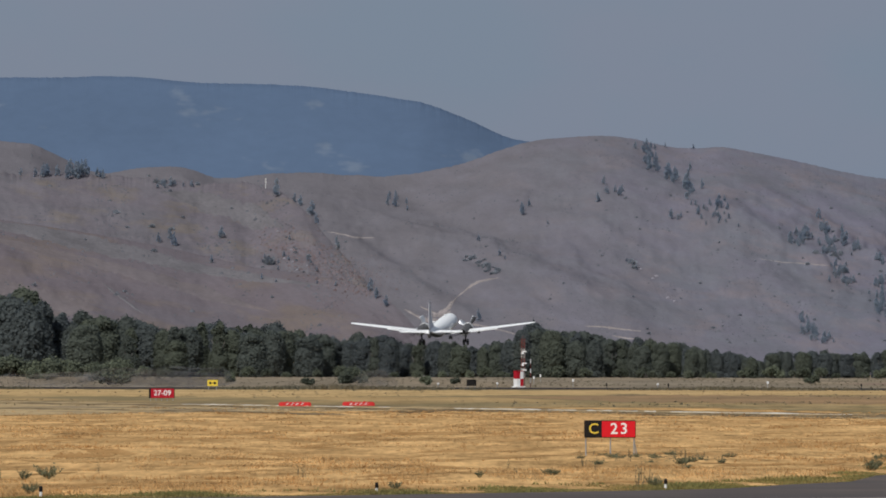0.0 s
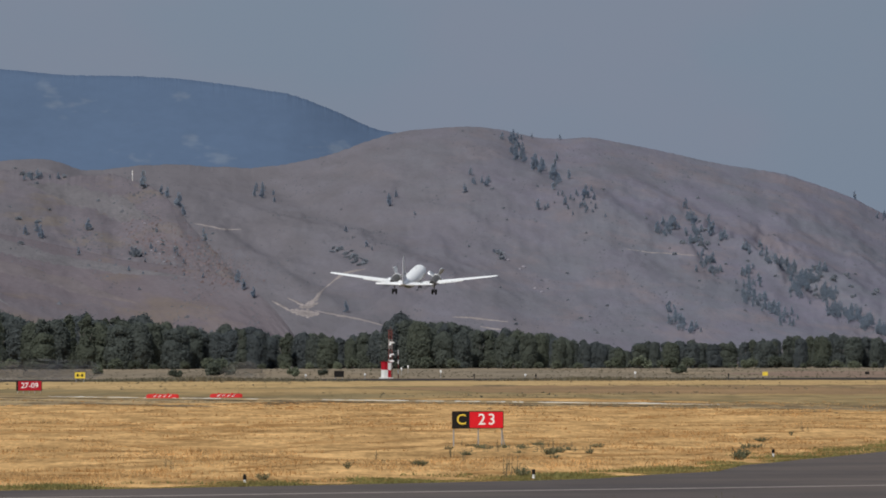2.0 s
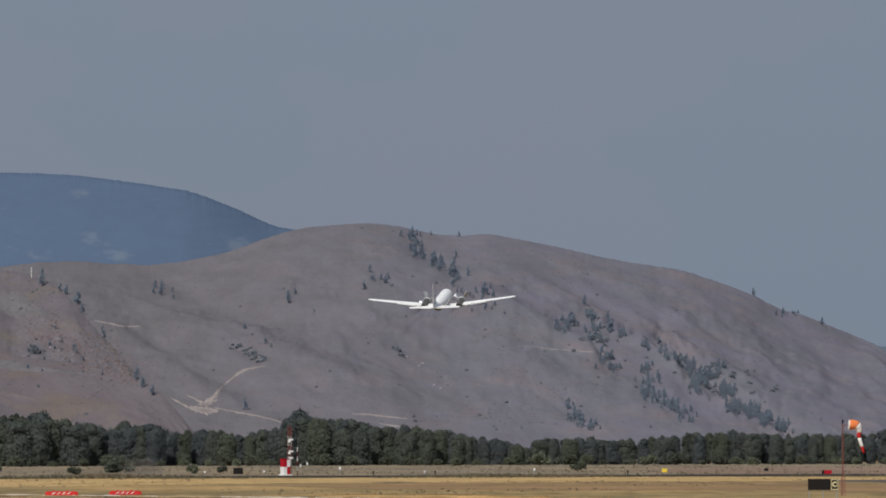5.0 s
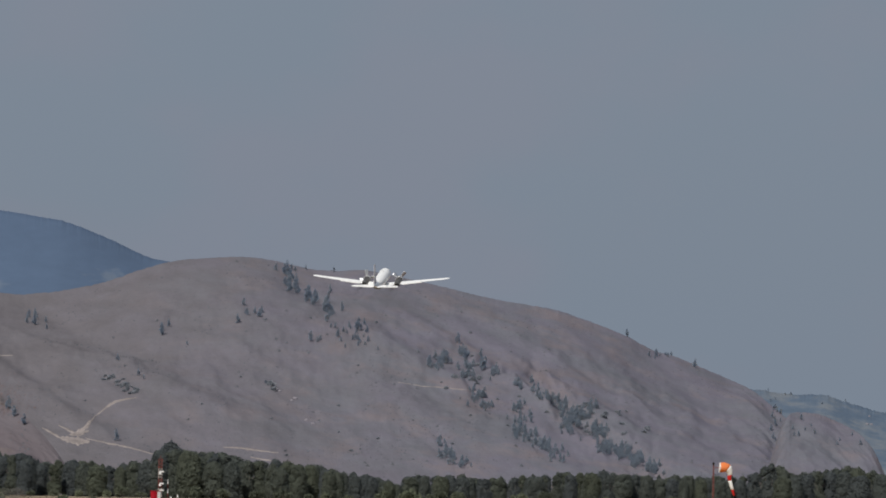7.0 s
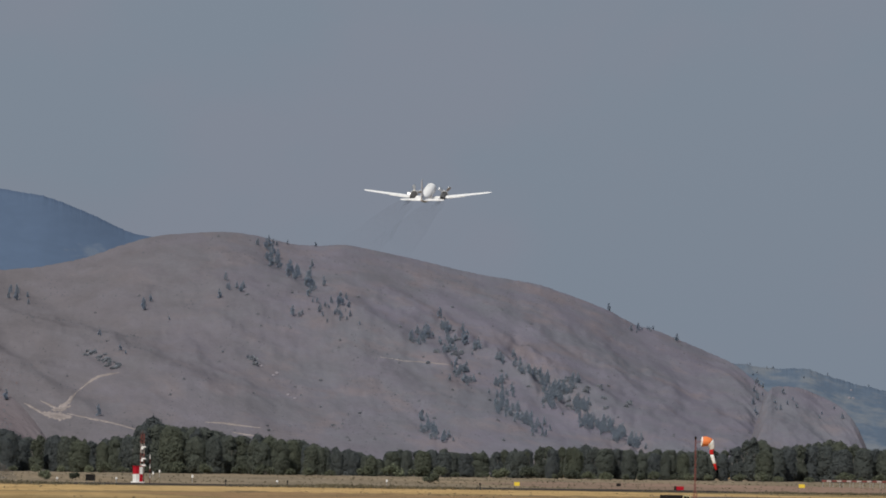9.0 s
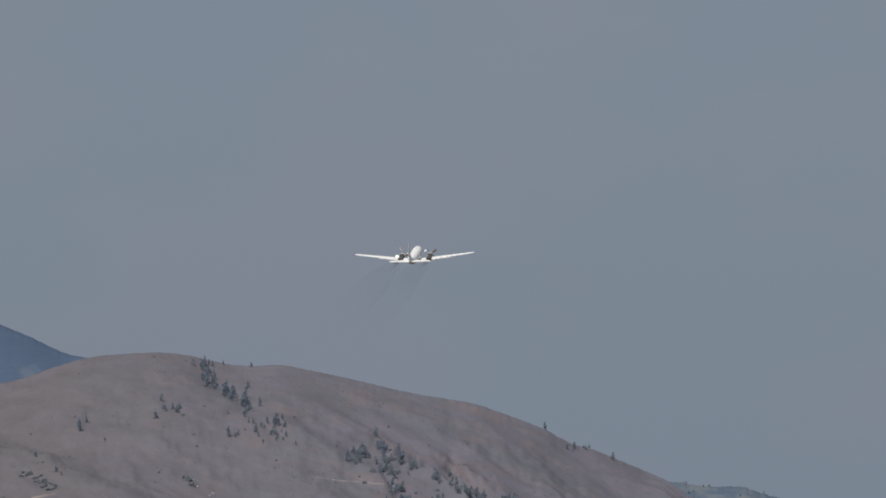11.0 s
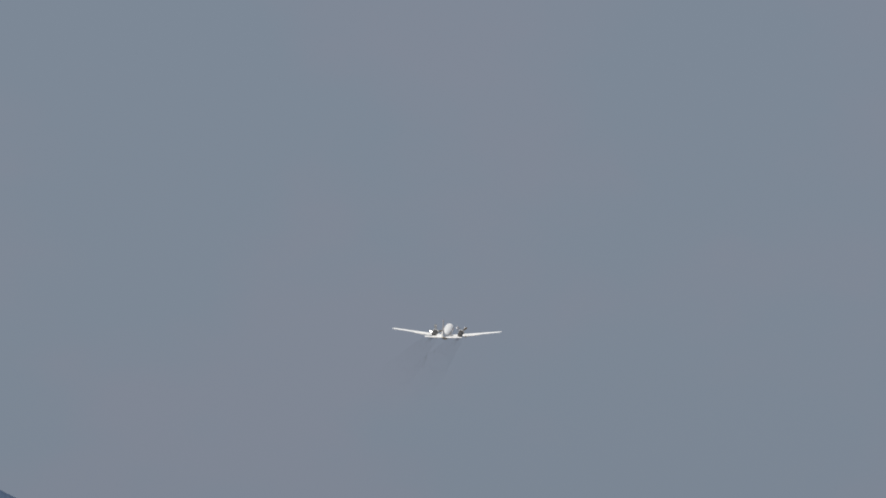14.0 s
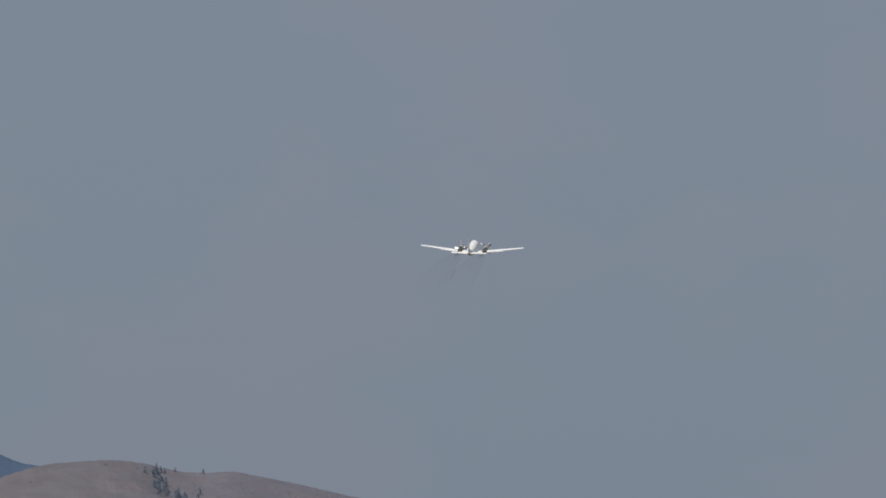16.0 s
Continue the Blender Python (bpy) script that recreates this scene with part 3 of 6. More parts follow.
def build_pavements():
    slab("taxiway", TAXI_EDGE + [(60, 320), (60, 150), (20, 120), (-60, 120)], 0.03, M["asphalt"], "worn grey asphalt taxiway", "taxiway")
    edge = STRIP_NEAR + STRIP_FAR
    ragged = []
    for (x0, y0), (x1, y1) in zip(edge, edge[1:] + edge[:1]):
        for i in range(24):
            x, y = x0 + (x1 - x0) * i / 24, y0 + (y1 - y0) * i / 24
            ragged.append((x, y + 16 * noise.noise((x * .35, 0, y * .002)) + 8 * noise.noise((x * 1.1, 3, y * .002))))
    slab("old_runway", ragged, 0.02, M["old_pave"], "weathered closed runway overgrown with dry grass", "runway")
    slab("runway", [(-140, 1085), (0, 1140), (60, 1140), (200, 1120), (260, 1250), (0, 1235), (-150, 1200)], 0.04, M["runway"],
         "dark asphalt runway across the airfield", "runway")
    slab("far_taxiway", [tuple(on_ground(a, e)[:2]) for a, e in ((1030, 48.5), (1180, 47.5), (1320, 47.8), (1800, 49), (1800, 61), (1320, 57), (1180, 52))], 0.03, M["asphalt"],
         "grey asphalt taxiway beyond the windsock", "taxiway")
    # taxi line
    bm = bmesh.new()
    pts = [(-30, 172.0), (-9.3, 185.2), (-6.4, 187.2), (-3.4, 189.0), (2.4, 192.9), (8.1, 196.2), (11.3, 198.0), (15.0, 200.6), (17.6, 202.4), (26, 208)]
    lo = [bm.verts.new((x, y - 0.55, 0.034)) for x, y in pts]
    hi = [bm.verts.new((x, y + 0.55, 0.034)) for x, y in pts]
    for i in range(len(pts) - 1):
        bm.faces.new((lo[i], lo[i + 1], hi[i + 1], hi[i]))
    tagged(mesh_object("taxiway_line", bm, M["line_paint"]), "faded pale painted line on the taxiway", "marking", kind="structure")
    # white edging along the closed runway, in broken lengths
    rng = random.Random(4)
    a, b = Vector((-25.2, 681, 0)), Vector((31.8, 549, 0))
    spans = [(0.0, 0.055, .10), (0.055, 0.10, .16), (0.105, 0.16, .08), (0.17, 0.225, .07), (0.235, 0.30, .10), (0.34, 0.36, .06), (0.46, 0.50, .10), (0.50, 0.59, .15), (0.60, 0.64, .07),
             (0.655, 0.69, .12), (0.70, 0.725, .10), (0.735, 0.75, .09), (0.77, 0.86, .09), (0.86, 1.0, .16)]
    for s, e, h in spans:
        p, q = a.lerp(b, s), a.lerp(b, e)
        bm = bmesh.new()
        k = 6
        rings = []
        for i in range(k + 1):
            c = p.lerp(q, i / k)
            hh = h * rng.uniform(0.0, 0.42)
            rings.append([c + Vector((0, -0.35, 0.0)), c + Vector((0, -0.25, hh + 0.03)), c + Vector((0, 0.25, hh + 0.03)), c + Vector((0, 0.35, 0.0))])
        loft(bm, rings)
        tagged(mesh_object("kerb", bm, M["kerb_white"]), "low white painted edging along the closed runway", "kerb", group="runway edging")


def ribbon(name, st, material, label, z, wild, seed, n=90, tail=True, joined=None):
    """A ragged patch of ground cover between two curves: bearing, upper and lower depression."""
    ups, lows = [(a, u) for a, u, w in st], [(a, w) for a, u, w in st]
    verts, faces, k = [], [], 4
    for i in range(n + 1):
        f = i / n
        a = st[0][0] + (st[-1][0] - st[0][0]) * f
        u, w = float(lerp_curve(ups, a)), float(lerp_curve(lows, a))
        mid, half = (u + w) / 2, (w - u) / 2
        if tail:
            half *= min(1.0, 6 * f + .03, 6 * (1 - f) + .03)
        nu = wild * (noise.noise((a * .03, seed, 0)) + .7 * noise.noise((a * .13, seed, 2)))
        nw = wild * (noise.noise((a * .03, seed, 5)) + .7 * noise.noise((a * .13, seed, 7)))
        top, low = mid - half * (1 + nu), mid + half * (1 + nw)
        for q in range(k):
            e = low + (top - low) * q / (k - 1)
            p = on_ground(a, e)
            verts.append((p.x, p.y, swell(p.x, p.y) + z))
    for i in range(n):
        for q in range(k - 1):
            b = i * k + q
            faces.append((b, b + k, b + k + 1, b + 1))
    if joined is not None:
        o = len(joined[0])
        joined[0].extend(verts)
        joined[1].extend(tuple(v + o for v in f) for f in faces)
        return
    tagged(array_mesh(name, verts, faces, material, True), label, "grass", kind="structure")


def build_ribbons():
    ribbon("pale_grass_strip", [(-860, 42, 52), (-300, 42.5, 55), (200, 42, 50), (800, 41, 49), (1200, 43, 50), (1700, 50, 58)], M["gold"], "pale golden grass along the runway", .018, .35, 1, 220, False)
    ribbon("brown_grass_strip", [(60, 51, 56), (300, 50, 62), (700, 50, 65), (1000, 50, 66), (1400, 61, 76), (1700, 63, 84)], M["brown_band"], "brown dead grass between runway and closed runway", .022, .35, 2, 160)
    ribbon("olive_grass_strip", [(250, 62, 68), (520, 66, 74), (800, 68, 82), (1100, 70, 92), (1700, 84, 112)], M["olive_grass"], "dull olive grass by the closed runway", .026, .4, 3, 120)
    ribbon("red_earth_strip", [(690, 28, 31), (820, 26, 34), (980, 25, 36), (1120, 26, 37), (1300, 27, 39), (1700, 28, 42)], M["red_earth"], "bare reddish earth beyond the runway", .05, .25, 4, 80)
    ribbon("dark_weed_strip", [(-860, 63.6, 66.6), (-462, 69.0, 72.2), (724, 85.6, 88.6), (1200, 92.0, 95.0)], M["dark_weed"], "dark weeds along the closed runway's edging", .03, .8, 5, 260, False)
    ribbon("dark_weed_strip", [(-860, 60.6, 62.0), (-462, 65.8, 67.0), (724, 81.6, 83.0), (1200, 88.0, 89.4)], M["dark_weed"], "dark weeds along the closed runway's edging", .03, .9, 6, 260, False)
    ribbon("dark_weed_strip", [(-860, 73.6, 76.0), (-462, 79.0, 81.0), (-100, 83.6, 85.0)], M["dark_weed"], "dark weeds along the closed runway's edge", .03, .9, 7, 160)
    ribbon("dark_weed_strip", [(500, 51.2, 52.6), (800, 51.0, 52.4), (1120, 54.0, 55.6)], M["dark_weed"], "thin line of dark weeds between the strips", .034, .8, 8, 120)
    ribbon("dark_weed_strip", [(700, 83.6, 86.0), (900, 86.0, 89.0), (1200, 92.0, 95.5)], M["dark_weed"], "dark weeds beyond the end of the edging", .034, .8, 9, 120)
    ribbon("dark_weed_strip", [(285, 48.6, 51.0), (320, 48.4, 51.6), (372, 49.0, 50.6)], M["dark_weed"], "dark patch of weeds by the runway", .034, .8, 12, 40)
    # lines of flattened dead grass in the near field
    both, rng = ([], []), random.Random(17)
    lines = list(((-690, 158, -580, 157, 3.0), (-640, 152, -540, 155, 1.6), (480, 176, 720, 170, 1.8), (560, 110, 800, 98, 1.6), (340, 147, 460, 142, 2.2), (-800, 212, -330, 206, 1.6),
                                             (-800, 118, -300, 116, 2.6), (-420, 128, -120, 131, 2.4), (-200, 120, 60, 118, 1.8), (60, 133, 330, 127, 1.8), (-480, 184, -240, 176, 1.4), (-120, 176, 60, 181, 1.5),
                                             (-800, 142, -640, 139, 1.8), (-330, 156, -180, 159, 1.7), (500, 140, 840, 130, 2.0), (700, 150, 1000, 140, 2.0), (-60, 150, 180, 146, 1.6), (850, 118, 1200, 112, 2.0)))
    for _ in range(110):
        a, e = rng.uniform(-850, 1300), 92 + 128 * rng.random() ** 0.8
        w = rng.uniform(40, 200)
        lines.append((a, e, a + w, e - w * rng.uniform(-.012, .035), rng.uniform(.3, .9) * e / 140))
    for i, (a0, e0, a1, e1, h) in enumerate(lines):
        if on_ground(a1, e1 + 4).y < edge_y(TAXI_EDGE, on_ground(a1, e1 + 4).x) + 3:
            continue
        ribbon("dead_grass_streak", [(a0, e0 - h, e0 + h), (a1, e1 - h, e1 + h)], None, "", .012, .9, 10 + i, 36, True, both)
    tagged(array_mesh("dead_grass", both[0], both[1], M["brown_grass"], True), "flattened brown streaks in the dry golden grass", "grass", kind="stuff")


# ------------------------------------------------------------------ hills
class Slope:
    """A hillside whose crest follows a curve of elevations over bearings."""

    def __init__(self, name, crest, a0, a1, cols, rows, d_base, d_crest, relief, skew, material, label, seed, base_e=20.0, prof=1.0, wobble=3.0, freq=0.0042, creases=(), jag=0.0):
        self.a = np.linspace(a0, a1, cols)
        s = np.linspace(0, 1, rows)
        A, S = np.meshgrid(self.a, s, indexing="ij")
        ce = smooth_curve(crest, self.a)
        wob = wobble * np.array([noise.noise((x * 0.03, seed, 0)) * 0.6 + noise.noise((x * 0.11, seed, 3)) * 0.4 + noise.noise((x * 0.37, seed, 7)) * 0.35 for x in self.a])
        d_crest = smooth_curve(d_crest, self.a) if isinstance(d_crest, list) else np.full(cols, float(d_crest))
        dist = d_base + (d_crest[:, None] - d_base) * S
        zc = EYE_Z - ce / STEP * d_crest
        z0 = EYE_Z - base_e / STEP * d_base
        Z = z0 + (zc[:, None] - z0) * S ** prof - (wob / STEP * d_crest)[:, None] * S ** 24
        q = A * freq + S * skew
        gully = noise_grid(q, S * 1.5, 3, True, seed)
        lump = noise_grid(A * 0.0030 + S * 0.55 * skew, S * 1.2, 3, False, seed + 5)
        win = np.sin(np.pi * np.clip(S, 0, 1) ** 1.15) ** 0.8
        Z = Z + relief * win * ((gully - 0.55) * 0.7 + lump * 1.5)
        if relief > 3:                           # small creases running down across the face
            Z = Z + 0.8 * win * (noise_grid(A * 0.014 + S * 6.0, S * 7.0 - A * .004, 3, True, seed + 13) - 0.55)
        rough = noise_grid(A * 0.02, S * 6.0, 3, False, seed + 9)
        Z = Z + 1.6 * min(1.0, relief / 3) * win * rough
        for line, width, depth in creases:       # draws (below) and shoulders (above) along lines of bearing and depression
            el = (EYE_Z - Z) / dist * STEP
            near = np.full(A.shape, 1e9)
            for (a1, e1), (a2, e2) in zip(line, line[1:]):
                f = np.clip(((A - a1) * (a2 - a1) + (el - e1) * (e2 - e1)) / ((a2 - a1) ** 2 + (e2 - e1) ** 2), 0, 1)
                near = np.minimum(near, np.hypot(A - a1 - f * (a2 - a1), el - e1 - f * (e2 - e1)))
            Z = Z - depth * np.exp(-(near * (1 + .8 * rough) / width) ** 2) * win * np.clip(.9 + 1.2 * rough, .2, 2)
        if jag:                                  # tree tops along the skyline
            Z[:, -1] += jag * np.array([max(0.0, noise.noise((x * 0.9, seed, 11))) + .6 * max(0.0, noise.noise((x * 0.31, seed, 12))) for x in self.a])
        self.X, self.Y, self.Z = A / STEP * dist, dist, Z
        back = 6
        bx, by, bz = [], [], []
        for i in range(1, back + 1):
            yy = dist[:, -1] + 30 * i
            bx.append(self.a / STEP * yy)
            by.append(yy)
            bz.append(Z[:, -1] - 4 * i * i - 2 * i)
        X = np.concatenate([self.X, np.array(bx).T], 1)
        Y = np.concatenate([self.Y, np.array(by).T], 1)
        ZZ = np.concatenate([self.Z, np.array(bz).T], 1)
        nr = rows + back
        verts = np.stack([X, Y, ZZ], -1).reshape(-1, 3)
        i, j = np.meshgrid(np.arange(cols - 1), np.arange(nr - 1), indexing="ij")
        v = (i * nr + j).ravel()
        faces = np.stack([v, v + nr, v + nr + 1, v + 1], -1)
        ob = array_mesh(name, verts, faces, material, True)
        tagged(ob, label, "hill", kind="structure")

    def point(self, a, e):
        """The place on the slope seen at bearing a and depression e."""
        f = np.interp(a, self.a, np.arange(len(self.a)))
        i = int(min(f, len(self.a) - 2))
        f -= i
        X, Y, Z = (g[i] * (1 - f) + g[i + 1] * f for g in (self.X, self.Y, self.Z))
        el = (EYE_Z - Z) / Y * STEP
        k = len(el) - 1
        for q in range(1, len(el)):              # first height from the foot that reaches e
            if el[q] <= e:
                k = q
                break
        w = float(np.clip((el[k - 1] - e) / max(1e-6, el[k - 1] - el[k]), 0, 1))
        return Vector([float(g[k - 1] * (1 - w) + g[k] * w) for g in (X, Y, Z)])


MAIN_CREST = [(-900, -402), (-785, -397), (-725, -393), (-675, -368), (-619, -343), (-594, -340), (-544, -350), (-474, -354), (-444, -348),
              (-404, -332), (-364, -333), (-314, -341), (-224, -343), (-184, -339), (-94, -336), (-24, -346), (46, -362), (96, -382), (151, -399),
              (216, -406), (281, -410), (326, -406), (396, -390), (446, -387), (496, -390), (546, -381), (616, -367), (717, -344), (838, -325),
              (894, -307), (965, -281), (1012, -255), (1051, -246), (1091, -230), (1153, -205), (1193, -187), (1224, -161),
              (1250, -141), (1290, -108), (1350, -64), (1400, -20), (1450, 15), (1600, 25)]
RIDGE_CREST = [(-900, -343), (-785, -341), (-700, -340), (-619, -338), (-540, -334), (-482, -330), (-420, -322), (-370, -326), (-330, -322), (-300, -312), (-262, -292), (-238, -272), (-222, -246), (-200, -222), (-178, -200), (-150, -168),
               (-122, -132), (-98, -95), (-70, -50), (-40, -5), (-20, 15)]
SPUR_CREST = [(-900, -272), (-784, -258), (-684, -244), (-584, -228), (-482, -208), (-400, -190), (-332, -174), (-232, -162), (-132, -139), (-100, -120), (-70, -94), (-45, -64), (-20, -28), (10, 10)]
BLUE_CREST = [(-1000, -508), (-785, -510), (-685, -510), (-595, -513), (-525, -510), (-435, -501), (-305, -499), (-225, -494), (-125, -481), (-35, -467),
              (16, -449), (66, -427), (116, -404), (146, -399), (250, -380), (400, -340)]
HILLOCK_CREST = [(1190, 15), (1212, -24), (1226, -66), (1236, -104), (1242, -134), (1252, -149), (1287, -152), (1318, -145), (1350, -131), (1373, -121), (1397, -100), (1413, -81), (1424, -52), (1440, -12), (1470, 15)]
TEAL_CREST = [(1050, -150), (1150, -187), (1193, -188), (1208, -191), (1224, -185), (1255, -181), (1286, -182), (1318, -182), (1349, -173), (1373, -164), (1412, -154), (1450, -148), (1560, -120), (1700, -90)]


# draws and shoulders on the long hill: line of (bearing, depression), half width, depth
CREASES = [
    ([(800, -215), (863, -150), (908, -112), (958, -82), (1018, -52), (1058, -32)], 15, 9.0), ([(698, -230), (788, -185), (838, -150), (868, -105), (918, -80), (1008, -40)], 12, -4.5),
    ([(568, -120), (608, -92), (648, -60)], 7, 1.2), ([(628, -104), (652, -66), (668, -40)], 8, 1.5), ([(678, -210), (708, -152), (768, -138), (788, -100), (838, -60)], 9, 1.3),
    ([(1218, -190), (1232, -116), (1227, -70)], 12, 1.4), ([(361, -384), (388, -355), (443, -312), (500, -262)], 13, 1.5),
    ([(158, -284), (278, -192), (398, -122), (478, -72)], 16, 1.3), ([(-60, -300), (20, -240), (110, -176), (190, -120)], 14, 1.2), ([(40, -196), (84, -168), (130, -136)], 8, 1.1),
    ([(240, -250), (330, -200), (430, -150), (520, -110)], 15, 1.1), ([(500, -360), (640, -300), (800, -250), (940, -170)], 20, 1.3), 
    ([(1040, -230), (1100, -150), (1150, -80)], 16, 1.2), ([(-100, -200), (-20, -150), (60, -100)], 11, 1.0), ([(60, -330), (150, -290), (230, -270)], 12, 1.0),
]


def build_hills():
    S = {}
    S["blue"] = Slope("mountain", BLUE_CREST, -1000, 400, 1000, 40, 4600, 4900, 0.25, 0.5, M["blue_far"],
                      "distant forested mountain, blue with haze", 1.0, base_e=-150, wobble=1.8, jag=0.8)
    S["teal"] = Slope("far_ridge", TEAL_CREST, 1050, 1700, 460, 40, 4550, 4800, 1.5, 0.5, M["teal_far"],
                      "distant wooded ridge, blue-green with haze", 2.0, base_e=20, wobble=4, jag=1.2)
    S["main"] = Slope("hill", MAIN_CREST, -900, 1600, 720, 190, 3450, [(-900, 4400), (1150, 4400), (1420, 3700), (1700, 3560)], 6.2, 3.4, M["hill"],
                      "long bare hill of dry grass with gullies, mauve-brown with haze", 3.0, prof=0.95, wobble=2.5,
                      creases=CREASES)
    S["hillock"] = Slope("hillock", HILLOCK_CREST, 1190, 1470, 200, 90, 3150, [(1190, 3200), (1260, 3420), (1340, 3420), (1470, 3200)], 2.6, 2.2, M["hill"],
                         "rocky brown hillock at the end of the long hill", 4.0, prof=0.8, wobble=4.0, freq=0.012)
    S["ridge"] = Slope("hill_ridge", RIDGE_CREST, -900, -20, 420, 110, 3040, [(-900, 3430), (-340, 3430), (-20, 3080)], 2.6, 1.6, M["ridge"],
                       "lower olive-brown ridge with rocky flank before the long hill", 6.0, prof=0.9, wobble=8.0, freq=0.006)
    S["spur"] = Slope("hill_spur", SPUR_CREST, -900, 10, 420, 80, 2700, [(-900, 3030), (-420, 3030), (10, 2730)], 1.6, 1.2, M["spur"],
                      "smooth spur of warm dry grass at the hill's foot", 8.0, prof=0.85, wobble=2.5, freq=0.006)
    return S


def spot(key, a, e):
    """The place on the hills at bearing a and depression e: the nearest slope that reaches so high there."""
    if key == "main" and a > 1246:
        key = "hillock"
    if key == "main":
        for near, crest in (("spur", SPUR_CREST), ("ridge", RIDGE_CREST)):
            if a < crest[-1][0] and e > float(lerp_curve(crest, a)) + 2:
                key = near
                break
    return SLOPES[key].point(a, e)


build_ground()
build_pavements()
build_ribbons()
SLOPES = build_hills()


def build_tracks():
    """Dirt tracks and bare cuts on the slopes: (slope, width, stations of bearing and depression)."""
    tracks = [
        ("main", 6.0, [(-204, -238), (-180, -234), (-150, -227), (-122, -228)]),
        ("main", 13.0, [(22, -120), (34, -130), (48, -142), (62, -150), (80, -154), (98, -157)]),
        ("main", 12.0, [(-68, -101), (-50, -92), (-28, -79)]), ("main", 12.0, [(-40, -106), (-20, -97), (0, -88)]), ("main", 36.0, [(-36, -84), (-10, -79), (16, -78)]),
        ("main", 26.0, [(-10, -92), (4, -99), (14, -109), (24, -121)]), ("main", 22.0, [(-20, -90), (0, -92), (14, -97)]),
        ("main", 7.0, [(8, -84), (41, -77), (90, -68), (131, -57)]),
        ("main", 8.0, [(252, -72), (282, -71), (316, -67), (350, -63)]),
        ("main", 6.0, [(300, -55), (330, -50), (350, -50)]),
        ("main", 2.6, [(560, -192), (600, -186), (650, -183), (700, -178)]),
        ("main", 12.5, [(-604, -148), (-580, -128), (-552, -108), (-530, -92)]),
    ]
    for key, w, st in tracks:
        bm = bmesh.new()
        rows = []
        n = 40
        xs = [p[0] for p in st]
        for i in range(n + 1):
            a = xs[0] + (xs[-1] - xs[0]) * i / n
            e = lerp_curve(st, a) + 0.7 * noise.noise((a * .09, w, 4))
            ww = 0.62 * w * (0.55 + 1.0 * abs(noise.noise((a * 0.11, w, 1)))) * (0.2 + 0.8 * math.sin(math.pi * (i + 0.4) / (n + 0.8)))
            rows.append([bm.verts.new(spot(key, a, e + ww * (g - .5)) + Vector((0, -.05, .12 if 0 < g < 1 else -.35))) for g in (0, .12, .5, .88, 1)])
        for p, q in zip(rows, rows[1:]):
            for g in range(4):
                bm.faces.new((p[g], q[g], q[g + 1], p[g + 1]))
        tagged(mesh_object("dirt_track", bm, M["sage_cover" if w == 12.5 else "earth"], True), "pale bare earth track cut across the slope", "track", kind="structure")
    # belts of other plant cover on the slope: bearing, upper and lower depression
    covers = [
        ("spur", "sage_cover", "pale grey-green sage belt along the spur", [(-860, -272, -250), (-784, -261, -236), (-612, -231, -196), (-508, -204, -176), (-425, -181, -160), (-308, -161, -146), (-200, -146, -138)]),
        ("spur", "tan_cover", "warm tan dry grass below the spur", [(-860, -176, -128), (-784, -160, -120), (-694, -132, -96), (-600, -112, -84)]),
        ("spur", "tan_cover", "warm tan dry grass under the sage belt", [(-860, -246, -232), (-720, -214, -198), (-600, -188, -168), (-480, -160, -134), (-380, -130, -104), (-300, -104, -88)]),
        ("ridge", "sage_cover", "pale grey-green sage on the upper slope", [(-500, -318, -300), (-420, -310, -270), (-330, -290, -240), (-280, -262, -230)]),
    ]
    for i, (where, key, label, st) in enumerate(covers):
        sl = SLOPES[where]
        n, k = 110, 9
        verts, faces = [], []
        for c in range(n + 1):
            f = c / n
            a = st[0][0] + (st[-1][0] - st[0][0]) * f
            u, w = np.interp(a, [p[0] for p in st], [p[1] for p in st]), np.interp(a, [p[0] for p in st], [p[2] for p in st])
            mid, half = (u + w) / 2, (w - u) / 2 * min(1.0, 5 * f + .05, 5 * (1 - f) + .05)
            nu, nw = (.45 * noise.noise((a * .025, i, q)) + .4 * noise.noise((a * .12, i, q)) for q in (1, 6))
            for q in range(k):
                g = q / (k - 1)
                p = sl.point(a, (mid + half * (1 + nw)) * (1 - g) + (mid - half * (1 + nu)) * g)
                verts.append((p.x, p.y - .05, p.z + (.1 if 0 < q < k - 1 else -.4)))
        for c in range(n):
            for q in range(k - 1):
                b = c * k + q
                faces.append((b, b + k, b + k + 1, b + 1))
        tagged(array_mesh(key, verts, faces, M[key], True), label, "grass", kind="structure")
    # pale outcrops; the three on the far ridge stand in for tiny houses
    for key, a, e, r in (("main", 343, -176, 3.6), ("main", 350, -172, 2.0), ("main", 378, -160, 2.2), ("main", 372, -156, 2.0),
                         ("main", -268, -205, 1.6), ("main", -280, -190, 1.8), ("main", -266, -184, 1.3), ("main", -240, -178, 1.2),
                         ("main", -292, -238, 1.4), ("main", -258, -170, 1.4), ("teal", 1399, -145, 1.8), ("teal", 1395, -131, 1.8), ("teal", 1403, -131, 1.8), ("main", 410, -116, 2.0), ("main", 398, -122, 2.4)):
        bm = bmesh.new()
        bmesh.ops.create_icosphere(bm, subdivisions=2, radius=r * .55)
        for v in bm.verts:
            v.co *= 1 + 0.35 * noise.noise(v.co * 0.5 + Vector((a, e, 0)))
            v.co.z *= 0.8
        o = mesh_object("outcrop", bm, M["rock"])
        o.location = spot(key, a, e)
        tagged(o, "pale rock outcrop, on the far ridge in place of a house", "rock", group="hillside outcrops")


build_tracks()


